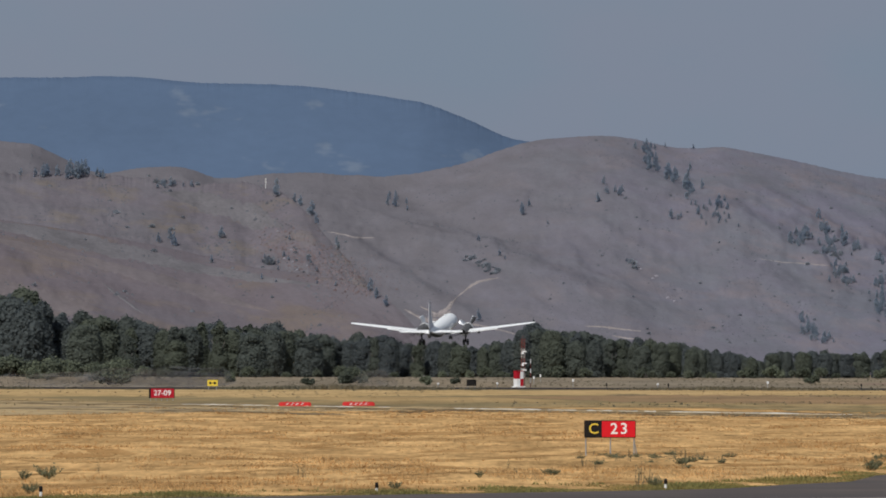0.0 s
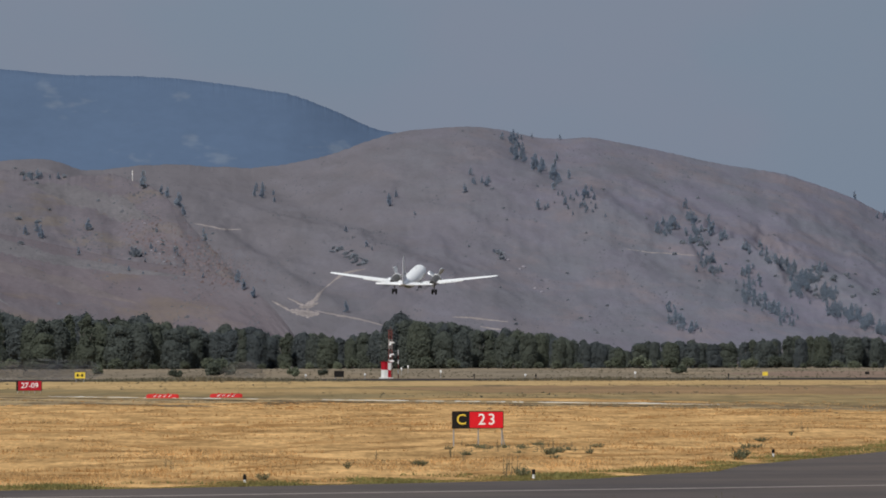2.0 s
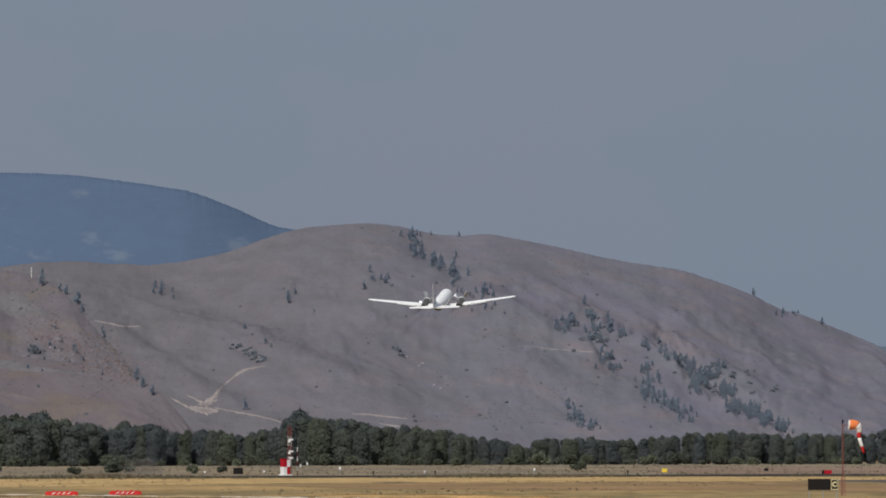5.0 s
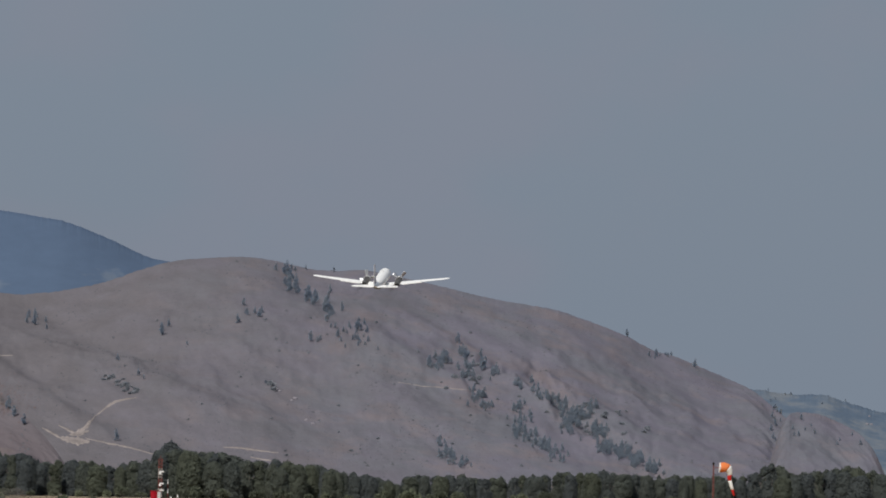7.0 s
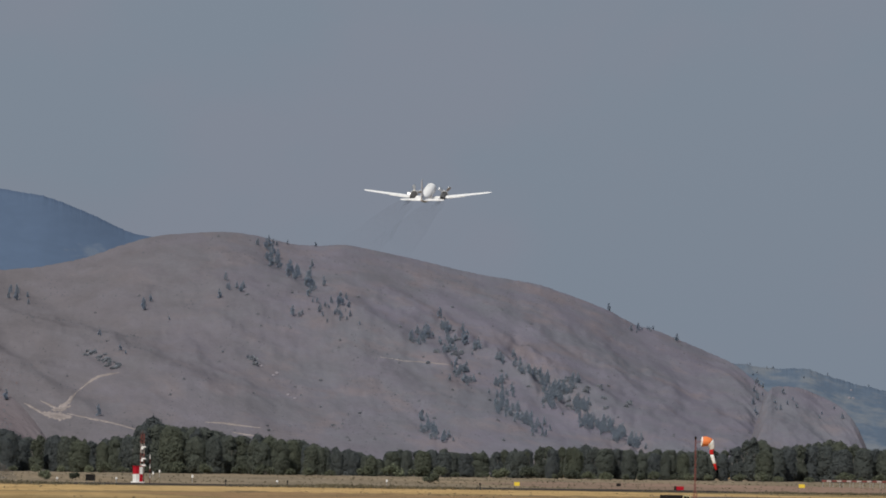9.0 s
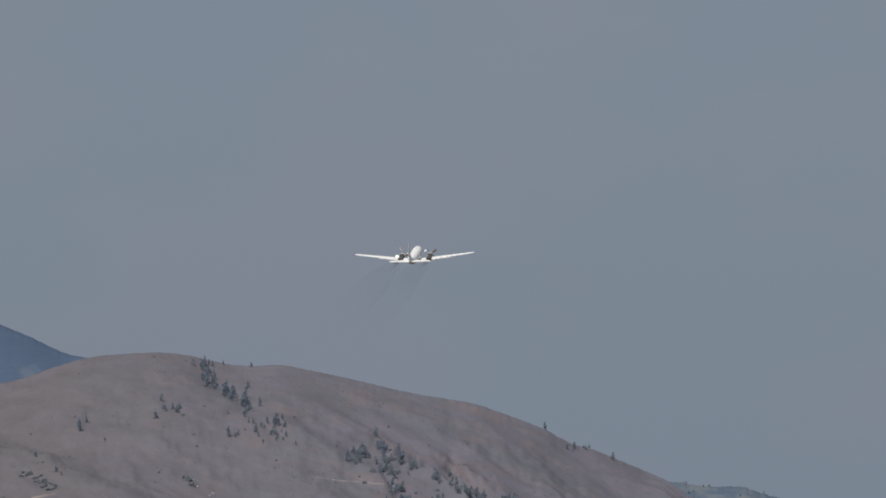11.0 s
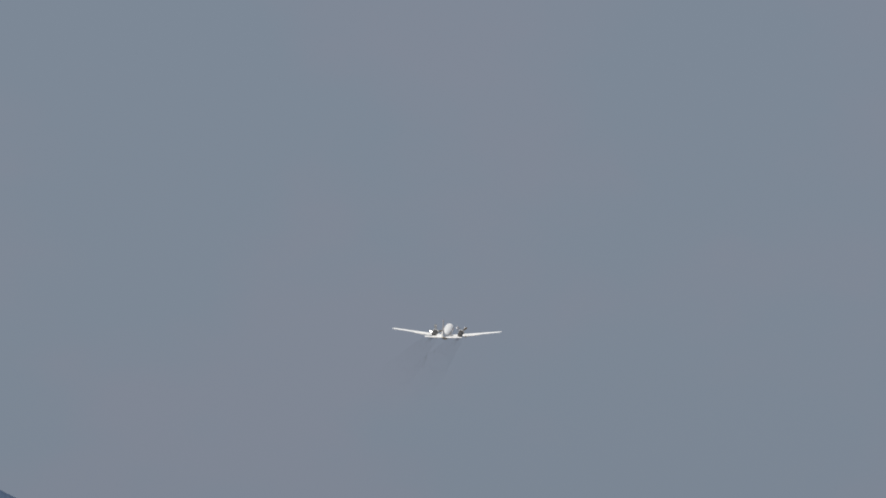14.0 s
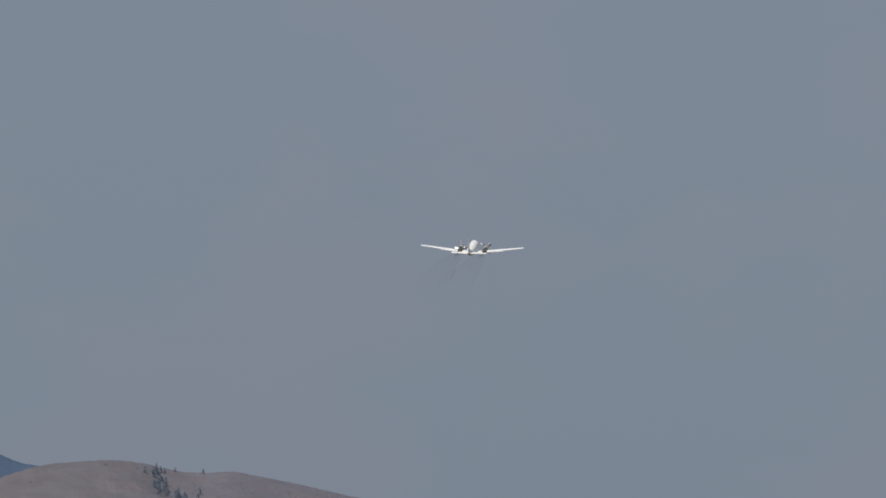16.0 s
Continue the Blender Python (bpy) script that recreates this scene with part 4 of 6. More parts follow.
# ------------------------------------------------------------------ trees
def pine_meshes(seed, h=14.0):
    rng = random.Random(seed)
    bm = bmesh.new()
    rod(bm, (0, 0, -1.0), (0, 0, h * 0.9), 0.32, 0.05, 6)
    trunk = bm
    bm = bmesh.new()
    blobs = []
    for i in range(16):
        f = (i + rng.random()) / 16
        rad = h * 0.27 * (1 - f) ** 0.8 * (0.6 + 1.4 * min(f, 0.25))
        t = rng.uniform(0, 6.28)
        blobs.append((math.cos(t) * rad * 0.7, math.sin(t) * rad * 0.7, h * (0.10 + 0.86 * f), rad * rng.uniform(0.4, 0.75) + 0.25))
    leaf_cloud(bm, rng, blobs, 380, 0.62)
    return trunk, bm


def make_pine(seed):
    t = thing("pine_tree")
    trunk, crown = pine_meshes(seed)
    part("trunk", trunk, M["bark"], t)
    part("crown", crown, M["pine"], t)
    tagged(t, "dark hazy pine tree on the dry hillside", "tree", group="hillside pines")
    return t


def make_bush_far(seed):
    rng = random.Random(seed)
    t = thing("juniper_bush")
    bm = bmesh.new()
    for _ in range(70):
        c = Vector((rng.gauss(0, 1), rng.gauss(0, 1), abs(rng.gauss(0.8, 0.7)))) * 1.2
        m = Matrix.Translation(c) @ Euler([rng.uniform(0, 6.28) for _ in range(3)]).to_matrix().to_4x4()
        s = rng.uniform(0.5, 1.0)
        v = [bm.verts.new(m @ Vector(p)) for p in ((-s, -s, 0), (s, -s, 0.2 * s), (s, s, 0), (-s, s, 0.2 * s))]
        bm.faces.new(v)
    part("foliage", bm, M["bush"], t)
    bm = bmesh.new()
    rod(bm, (0, 0, -0.6), (0, 0, 1.0), 0.15, 0.08, 5)
    part("stem", bm, M["bark"], t)
    tagged(t, "dark rounded bush on the dry hillside", "bush", group="hillside bushes")
    return t


def leaf_cloud(bm, rng, blobs, count, size, tall=1.0, inner=0.2, outward=0.25, loose=0.7, spray=0.0, round_axis=0.0):
    """Small bent leaf clumps over a set of lobes."""
    total = sum(b[3] ** 2 for b in blobs)
    for x, y, z, r in blobs:
        for _ in range(int(count * r * r / total)):
            d = Vector((rng.gauss(0, 1), rng.gauss(0, 1), rng.gauss(0, 1)))
            d.normalize()
            c = Vector((x, y, z)) + Vector((d.x, d.y, d.z * tall)) * r * (rng.uniform(1.0, 1.38) if rng.random() < spray else rng.uniform(inner, 1.1))
            s = size * rng.uniform(0.55, 1.25)
            tilt = (d * outward + Vector((c.x, c.y, 0)) * round_axis + Vector((rng.gauss(0, loose), rng.gauss(0, loose), rng.gauss(0.35, loose * .85)))).to_track_quat("Z", "Y").to_matrix().to_4x4()
            m = Matrix.Translation(c) @ tilt @ Matrix.Rotation(rng.uniform(0, 6.28), 4, "Z")
            v = [bm.verts.new(m @ Vector(p)) for p in ((-s, -0.5 * s, -.15 * s), (0.1 * s, -0.75 * s, 0.1 * s), (s, 0.1 * s, -.15 * s), (0.2 * s, 0.8 * s, 0.05 * s), (-0.7 * s, 0.6 * s, -.1 * s))]
            bm.faces.new(v)


def make_cottonwood(seed):
    rng = random.Random(seed)
    h = 16.0
    t = thing("cottonwood_tree")
    bm = bmesh.new()
    rod(bm, (0, 0, -0.4), (0.2, 0, h * 0.45), 0.42, 0.26, 8)
    for k in range(6):
        a = k * 1.05 + rng.uniform(-.3, .3)
        z = h * rng.uniform(0.25, 0.45)
        rod(bm, (0.1, 0, z), (math.cos(a) * 2.6, math.sin(a) * 2.6, z + h * rng.uniform(0.2, 0.38)), 0.2, 0.05, 5)
    part("trunk", bm, M["bark"], t)
    # a few broad overlapping masses, then loose sprays and leaders round them
    blobs = []
    spired = seed % 3 == 0
    slim = rng.uniform(0.62, 0.78) if spired else rng.uniform(0.9, 1.2)

    def girth(f):
        if spired:
            return 4.6 * slim * (0.35 + 0.65 * min(1, f * 5)) * max(0.10, 1 - f ** 1.5)
        return 4.0 * slim * max(0.05, 1 - (abs(f - 0.42) / 0.66) ** 3) ** 0.5

    for k in range(13):
        f = (k + rng.random()) / 13
        rad = girth(f)
        a = rng.uniform(0, 6.28)
        r = rng.uniform(0.58, 0.86) * rad
        blobs.append((math.cos(a) * (rad - r) * .9, math.sin(a) * (rad - r) * .9, h * (0.06 + 0.80 * f), r))
    for k in range(46):
        f = rng.random() ** 0.8
        rad = girth(f)
        a = rng.uniform(0, 6.28)
        blobs.append((math.cos(a) * rad * .75, math.sin(a) * rad * .75, h * (0.05 + 0.86 * f), rng.uniform(0.5, 1.3)))
    for k in range(9):                       # leaders standing out of the crown
        a, out = rng.uniform(0, 6.28), rng.uniform(0, 3.0) * slim
        z = h * rng.uniform(0.86, 1.0) - out * .7
        for q in range(3):
            blobs.append((math.cos(a) * out, math.sin(a) * out, z + q * .45 - .6, .75 - .2 * q))
    bm = bmesh.new()
    for x, y, z, r in blobs[:13]:            # dense inner foliage
        n0 = len(bm.verts)
        bmesh.ops.create_icosphere(bm, subdivisions=3, radius=r, matrix=Matrix.Translation((x, y, z)))
        bm.verts.ensure_lookup_table()
        for v in bm.verts[n0:]:
            d = v.co - Vector((x, y, z))
            d.z *= 1.1
            v.co = Vector((x, y, z)) + d * (.97 + .16 * noise.noise(v.co * 1.3) + .10 * noise.noise(v.co * 3.1))
    leaf_cloud(bm, rng, blobs, 10000, 0.30, 1.1, 0.94, 0.45, 0.42, 0.16, 0.12)
    part("crown", bm, M["leaf"], t)
    return t


def make_shrub(seed):
    rng = random.Random(seed)
    t = thing("shrub")
    bm = bmesh.new()
    for k in range(5):
        a = k * 1.25
        rod(bm, (0, 0, -0.2), (math.cos(a) * 0.9, math.sin(a) * 0.9, 1.6), 0.08, 0.03, 5)
    part("stem", bm, M["bark"], t)
    blobs = [(rng.uniform(-1.6, 1.6), rng.uniform(-1, 1), rng.uniform(0.7, 2.3), rng.uniform(0.7, 1.2)) for _ in range(8)]
    bm = bmesh.new()
    leaf_cloud(bm, rng, blobs, 1100, 0.24)
    part("foliage", bm, M["leaf_shrub"], t)
    return t


# tops of the tree belt: bearing, elevation
BELT = [(-860, -118), (-784, -130), (-744, -137), (-712, -120), (-684, -94), (-584, -90), (-524, -78), (-484, -70), (-434, -80), (-404, -82),
        (-364, -70), (-314, -78), (-234, -66), (-184, -50), (-144, -60), (-94, -58), (-64, -42), (-24, -50), (66, -38), (96, -50), (136, -62),
        (161, -80), (216, -68), (266, -60), (316, -54), (416, -46), (466, -36), (516, -28), (561, -14), (586, -30), (666, -32), (716, -26), (776, -32),
        (893, -42), (953, -41), (1040, -36), (1110, -34), (1190, -38), (1225, -64), (1255, -42), (1330, -56), (1390, -58), (1440, -44), (1600, -50)]


def build_belt():
    rng = random.Random(21)
    kinds = [make_cottonwood(100 + i) for i in range(8)]
    used = [0] * len(kinds)

    def put(a, d, top, lean=1.0):
        k = rng.randrange(len(kinds))
        h = (EYE_Z - top / STEP * d)
        sc = h / 16.0
        wide = sc * rng.uniform(0.85, 1.3) * lean
        if sc < 0.55:
            wide *= 1.25
        m = Matrix.Translation((a / STEP * d, d, 0)) @ Matrix.Rotation(rng.uniform(0, 6.28), 4, "Z")
        if used[k] == 0:
            ob = kinds[k]
        else:
            ob = copy_thing(kinds[k], m)
        ob.matrix_basis = m @ Matrix.Diagonal((wide, wide, sc * 1.02, 1))
        used[k] += 1
        size = "tall broad" if h > 20 else ("low" if h < 11 else "full-leaved")
        tagged(ob, size + " dark green cottonwood in the belt of trees", "tree", group="tree belt")

    a = -880.0
    while a < 1620:
        top = float(lerp_curve(BELT, a))
        put(a, 2480 + rng.uniform(-25, 30), (top + 18) * rng.uniform(0.80, 1.07) - 18 + rng.uniform(0, 3))
        a += rng.uniform(13, 24)
    a = -880.0
    while a < 1620:
        top = float(lerp_curve(BELT, a))
        put(a, 2420 + rng.uniform(-20, 20), (top + 18) * rng.uniform(0.78, 1.02) - 18 + 4)
        a += rng.uniform(18, 32)
    a = -880.0
    while a < 1620:
        top = float(lerp_curve(BELT, a))
        put(a, 2370 + rng.uniform(-12, 12), (top + 18) * rng.uniform(0.5, 0.9) - 16, 1.1)
        a += rng.uniform(70, 150)


def build_shrubs():
    rng = random.Random(33)
    kinds = [make_shrub(300 + i) for i in range(4)]
    used = [0] * 4
    spots = []
    a = -860
    while a < -570:                                  # willow thicket under the tall trees
        spots.append((a, 2330 + rng.uniform(-20, 15), rng.uniform(1.6, 2.9)))
        a += rng.uniform(14, 26)
    while a < 1600:
        spots.append((a, 2340 + rng.uniform(-10, 15), rng.uniform(0.6, 1.3)))
        a += rng.uniform(22, 60)
    # lone bushes on the grass beyond the runway
    for a, e, s in ((-720, 24, 1.1), (-700, 26, 0.8), (-590, 34, 1.3), (-580, 34, 1.0), (-568, 34, 0.9), (-236, 34, 0.55), (-170, 30, 1.25), (-178, 31, 1.0),
                    (-160, 30, 1.05), (20, 31, 0.5), (-380, 28, 0.8), (-30, 33, 0.6), (650, 30, .7)):
        p = on_ground(a, e)
        spots.append((a, p.y, s))
    for a, d, s in spots:
        k = rng.randrange(4)
        m = Matrix.Translation((a / STEP * d, d, 0)) @ Matrix.Rotation(rng.uniform(0, 6.28), 4, "Z")
        ob = kinds[k] if used[k] == 0 else copy_thing(kinds[k], m)
        ob.matrix_basis = m @ Matrix.Diagonal((s * 1.2, s * 1.2, s, 1))
        used[k] += 1
        tagged(ob, "grey-green leafy shrub on the dry grass", "shrub", group="field shrubs")


def build_pines():
    rng = random.Random(55)
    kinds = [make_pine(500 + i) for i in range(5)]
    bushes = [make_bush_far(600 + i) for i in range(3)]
    used = {}

    def put(pool, base, key, a, e, s):
        k = rng.randrange(len(pool))
        p = spot(key, a, e)
        m = Matrix.Translation(p) @ Matrix.Rotation(rng.uniform(0, 6.28), 4, "Z")
        tag = (base, k)
        ob = copy_thing(pool[k], m) if used.get(tag) else pool[k]
        w = s * rng.uniform(0.85, 1.15)
        ob.matrix_basis = m @ Matrix.Diagonal((w, w, s, 1))
        used[tag] = 1

    # single pines: slope, bearing, depression of the foot, scale
    for key, a, e, s in (("main", 360, -376, .75), ("main", 340, -386, .38), ("main", 368, -388, .3), ("main", 374, -385, .3), ("main", 442, -386, .26),
                         ("main", 393, -389, .25), ("main", 404, -262, .5), ("main", 488, -282, .62), ("main", 141, -268, .55), ("main", 139, -276, .4), ("main", 152, -284, .35),
                         ("main", 63, -222, .3), ("main", 100, -196, .3), ("main", 185, -252, .2), ("main", 110, -190, .2)):
        put(kinds, "pine", key, a, e, s)
    for key, a, e, s in (("main", -294, -300, .7), ("main", -262, -290, .45), ("main", -252, -284, .5), ("main", -232, -266, .7), ("main", -224, -250, .5),
                         ("main", -392, -226, .45), ("main", -484, -224, .4), ("main", -476, -212, .5), ("main", -504, -218, .38), ("main", -188, -206, .5),
                         ("main", -410, -182, .28), ("main", -128, -132, .45), ("main", -118, -120, .35), ("main", -100, -106, .35), ("main", 62, -80, .5)):
        put(kinds, "pine", key, a, e, s)
    # groves: slope, centre, spread, count, scale
    for key, a, e, da, de, n, s in (("main", 362, -366, 5, 12, 7, .5), ("main", 374, -350, 8, 8, 4, .4), ("main", 412, -328, 12, 9, 8, .6), ("main", 440, -308, 8, 8, 6, .55),
                                    ("main", 290, -312, 16, 8, 7, .38), ("main", 468, -280, 24, 10, 18, .26), ("main", 492, -266, 16, 8, 12, .26),
                                    ("main", 650, -240, 18, 12, 5, .5), ("main", 690, -232, 14, 10, 4, .55), ("main", 630, -220, 10, 5, 5, .5),
                                    ("main", -76, -292, 12, 6, 5, .42), ("main", -62, -284, 10, 5, 3, .3)):
        for _ in range(n):
            put(kinds, "pine", key, a + rng.gauss(0, da), e + rng.gauss(0, de), s * rng.uniform(0.65, 1.2))
    # the wooded draw on the long slope, clump by clump
    wood = []
    for a, e, n in ((628, -220, 7), (648, -238, 4), (675, -245, 5), (683, -208, 8), (693, -218, 4), (703, -165, 8), (718, -155, 5), (772, -148, 7), (783, -128, 8), (775, -105, 11), (793, -98, 8),
                    (820, -85, 9), (830, -70, 6), (853, -62, 5), (858, -152, 9), (868, -128, 20), (888, -138, 16), (863, -116, 12), (908, -108, 11), (928, -102, 9), (930, -80, 14), (960, -72, 20),
                    (985, -58, 18), (1015, -44, 12), (913, -150, 4), (818, -172, 7), (835, -158, 6), (728, -212, 4), (778, -188, 4), (798, -184, 3), (640, -86, 4), (650, -66, 6), (660, -52, 4), (678, -48, 3)):
        for _ in range(int(n * 1.7)):
            k, sc = rng.randrange(len(kinds)), rng.uniform(.18, .42)
            p = spot("main", a + rng.gauss(0, 8), e + rng.gauss(0, 6))
            wood.append((k, Matrix.Translation(p) @ Matrix.Rotation(rng.uniform(0, 6.28), 4, "Z") @ Matrix.Diagonal((sc, sc, sc, 1))))
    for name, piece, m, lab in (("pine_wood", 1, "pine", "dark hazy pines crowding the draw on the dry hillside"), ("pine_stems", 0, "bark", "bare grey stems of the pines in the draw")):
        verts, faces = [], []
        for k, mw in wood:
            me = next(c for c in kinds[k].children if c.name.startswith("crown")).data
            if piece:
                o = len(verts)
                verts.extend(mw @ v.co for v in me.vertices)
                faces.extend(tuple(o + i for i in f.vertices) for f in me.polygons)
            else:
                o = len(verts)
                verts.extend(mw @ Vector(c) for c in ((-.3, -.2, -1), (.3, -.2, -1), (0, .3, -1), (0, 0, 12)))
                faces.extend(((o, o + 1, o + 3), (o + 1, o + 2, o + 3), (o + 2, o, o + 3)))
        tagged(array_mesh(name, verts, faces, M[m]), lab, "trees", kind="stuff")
    for key, a, e, da, de, n, s in (("main", 690, -180, 22, 8, 5, .3),
                                    ("main", 1014, -247, 4, 2, 4, .34), ("main", 1030, -245, 10, 2, 6, .2), ("main", 967, -279, 2, 1, 1, .35),
                                    ("main", 1089, -227, 1, 1, 1, .5), ("main", 1084, -229, 3, 1, 2, .2), ("main", 1270, -120, 16, 14, 7, .22), ("main", 1228, -110, 3, 18, 9, .3), ("main", 1350, -104, 22, 12, 5, .2), ("main", 1232, -150, 4, 5, 4, .28)):
        for _ in range(n):
            put(kinds, "pine", key, a + rng.gauss(0, da), e + rng.gauss(0, de), s * rng.uniform(0.65, 1.2))
    for key, a, e, da, de, n, s in (("main", -650, -336, 14, 3, 12, .62), ("main", -708, -338, 22, 3, 6, .4), ("main", -610, -334, 6, 2, 3, .35),
                                    ("main", -490, -318, 10, 3, 5, .32), ("main", -252, -180, 36, 26, 14, .2), ("main", -440, -318, 14, 3, 2, .3),
                                    ("teal", 1330, -172, 70, 5, 7, .16), ("teal", 1260, -180, 30, 4, 3, .16)):
        for _ in range(n):
            put(kinds, "pine", key, a + rng.gauss(0, da), e + rng.gauss(0, de), s * rng.uniform(0.65, 1.2))
    for k in range(34):                      # a dark patch of bushes running down the slope
        f = rng.random()
        put(bushes, "bush", "main", 44 + 56 * f + rng.gauss(0, 5), -196 + 32 * f + rng.gauss(0, 4), rng.uniform(.25, .6))
    for key, a, e, da, de, n, s in (("main", 338, -178, 3, 3, 2, 1.4), ("main", -310, -182, 4, 3, 4, 1.3),
                                    ("main", -250, -190, 40, 26, 16, .45), ("main", 120, -260, 300, 60, 18, .45), ("main", 700, -150, 200, 60, 24, .5),
                                    ("main", 300, -110, 240, 40, 9, .45), ("main", -560, -270, 120, 40, 12, .6), ("main", -640, -170, 120, 40, 4, .5),
                                    ("main", 680, -205, 30, 14, 12, .9), ("main", 900, -130, 50, 25, 22, .9), ("main", -500, -324, 8, 2, 4, .9)):
        for _ in range(n):
            put(bushes, "bush", key, a + rng.gauss(0, da), e + rng.gauss(0, de), s * rng.uniform(0.35, 0.8))


def build_scrub():
    """Small sage clumps all over the slope, too many to count."""
    rng = random.Random(91)
    verts, faces = [], []
    n = 0
    while n < 9000:
        hill = SLOPES[rng.choices(("main", "ridge", "spur"), (6, 3, 1))[0]]
        cols, rows = hill.X.shape
        i, k = rng.randrange(cols), int(rng.uniform(.05, .97) * rows)
        if noise.noise((i * .03, k * .05, 2)) + .6 * noise.noise((i * .11, k * .2, 4)) < rng.uniform(-.1, .5):
            continue
        p = Vector((hill.X[i, k] + rng.uniform(-.6, .6), hill.Y[i, k], hill.Z[i, k]))
        r = rng.uniform(.25, .6) * (2.0 if rng.random() < .05 else 1)
        b = len(verts)
        for q in range(5):
            t = 6.28 * q / 5 + rng.random()
            verts.append((p.x + r * math.cos(t) * 1.3, p.y + r * math.sin(t), p.z - .2))
        verts.append((p.x + rng.uniform(-.2, .2), p.y, p.z + r * rng.uniform(.7, 1.3)))
        faces += [(b + q, b + (q + 1) % 5, b + 5) for q in range(5)]
        n += 1
    rocks, rfaces = [], []
    for _ in range(2200):                     # broken brown rock along the ridge's flank
        f = rng.random()
        a, e = -310 + 190 * f + rng.gauss(0, 26), -218 + 72 * f + rng.gauss(0, 20)
        p = spot("main", a, e)
        r = rng.uniform(.2, .55) * (2.0 if rng.random() < .05 else 1)
        b = len(rocks)
        for q in range(5):
            t = 6.28 * q / 5 + rng.random()
            rocks.append((p.x + r * math.cos(t) * 1.2, p.y + r * math.sin(t), p.z - .2))
        rocks.append((p.x + rng.uniform(-.3, .3), p.y, p.z + r * rng.uniform(.5, 1.2)))
        rfaces += [(b + q, b + (q + 1) % 5, b + 5) for q in range(5)]
    tagged(array_mesh("scree", rocks, rfaces, M["scree"]), "broken red-brown rock on the flank of the ridge", "rock", kind="stuff")
    tagged(array_mesh("sage_scrub", verts, faces, M["scrub"]), "low grey sage scrub scattered over the hillside", "scrub", kind="stuff")


build_belt()
build_shrubs()
build_pines()
build_scrub()


# ------------------------------------------------------------------ aircraft
DIHEDRAL = math.tan(radians(7.1))


def wing_z(x):
    return -(16.05 - abs(x)) * DIHEDRAL


def foil(x, y_mid, z, chord, thick, n=14):
    """A wing section ring at span station x, blunt nose ahead, sharp tail behind."""
    pts = []
    for i in range(n):
        t = 2 * math.pi * i / n
        c = math.cos(t)
        half = thick * chord * 0.5 * math.sin(t) * (0.55 + 0.45 * c if c < 0.2 else 0.62 + 0.1 * c)
        pts.append(Vector((x, y_mid + chord * 0.5 * c, z + half * 1.6)))
    return pts


def wing_chord(x):
    ax = abs(x)
    return 3.8 + (1.55 - 3.8) * ax / 16.05


def circle_ring(y, cx, cz, rx, rz, n=24):
    return [Vector((cx + rx * math.cos(2 * math.pi * i / n), y, cz + rz * math.sin(2 * math.pi * i / n))) for i in range(n)]


def plate(bm, outline, thick, axis):
    """A tapered fin or tailplane skin: outline of (u, v) points with thickness along axis."""
    cu = sum(p[0] for p in outline) / len(outline)
    cv = sum(p[1] for p in outline) / len(outline)

    def at(u, v, w):
        return Vector((w, u, v)) if axis == "x" else Vector((u, v, w))

    mid = [bm.verts.new(at(u, v, 0)) for u, v in outline]
    hi = [bm.verts.new(at(u + (cu - u) * .06, v + (cv - v) * .04, thick)) for u, v in outline]
    lo = [bm.verts.new(at(u + (cu - u) * .06, v + (cv - v) * .04, -thick)) for u, v in outline]
    n = len(outline)
    for i in range(n):
        j = (i + 1) % n
        bm.faces.new((mid[i], mid[j], hi[j], hi[i]))
        bm.faces.new((mid[j], mid[i], lo[i], lo[j]))
    bm.faces.new(hi)
    bm.faces.new(list(reversed(lo)))
    bmesh.ops.recalc_face_normals(bm, faces=bm.faces)


def build_blade(parent, turn):
    """A broad paddle blade twisted along its length."""
    bm = bmesh.new()
    rings = []
    for i in range(9):
        f = i / 8
        r = 0.32 + 1.73 * f
        chord = 0.22 + 0.24 * min(1, f * 2.2) - 0.07 * max(0, f - 0.8) / 0.2
        th = 0.11 * (1 - f) + 0.025
        tw = radians(62 - 34 * f)
        ring = []
        for q in range(8):
            t = 2 * math.pi * q / 8
            u, w = chord * math.cos(t), th * math.sin(t)
            ring.append(Vector((u * math.cos(tw) - w * math.sin(tw), u * math.sin(tw) + w * math.cos(tw), r)))
        rings.append(ring)
    loft(bm, rings)
    b = part("blade", bm, M["blade"], parent, "broad grey propeller blade", True)
    b.matrix_basis = Matrix.Rotation(turn, 4, "Y")
    return b


HUB = (3.81, 4.7, -1.30)
GEAR = (3.81, 0.4, -1.42)
NOSE_GEAR = (0.0, 7.7, -2.15)
AX = -0.55     # height of the cabin axis below the wing tips


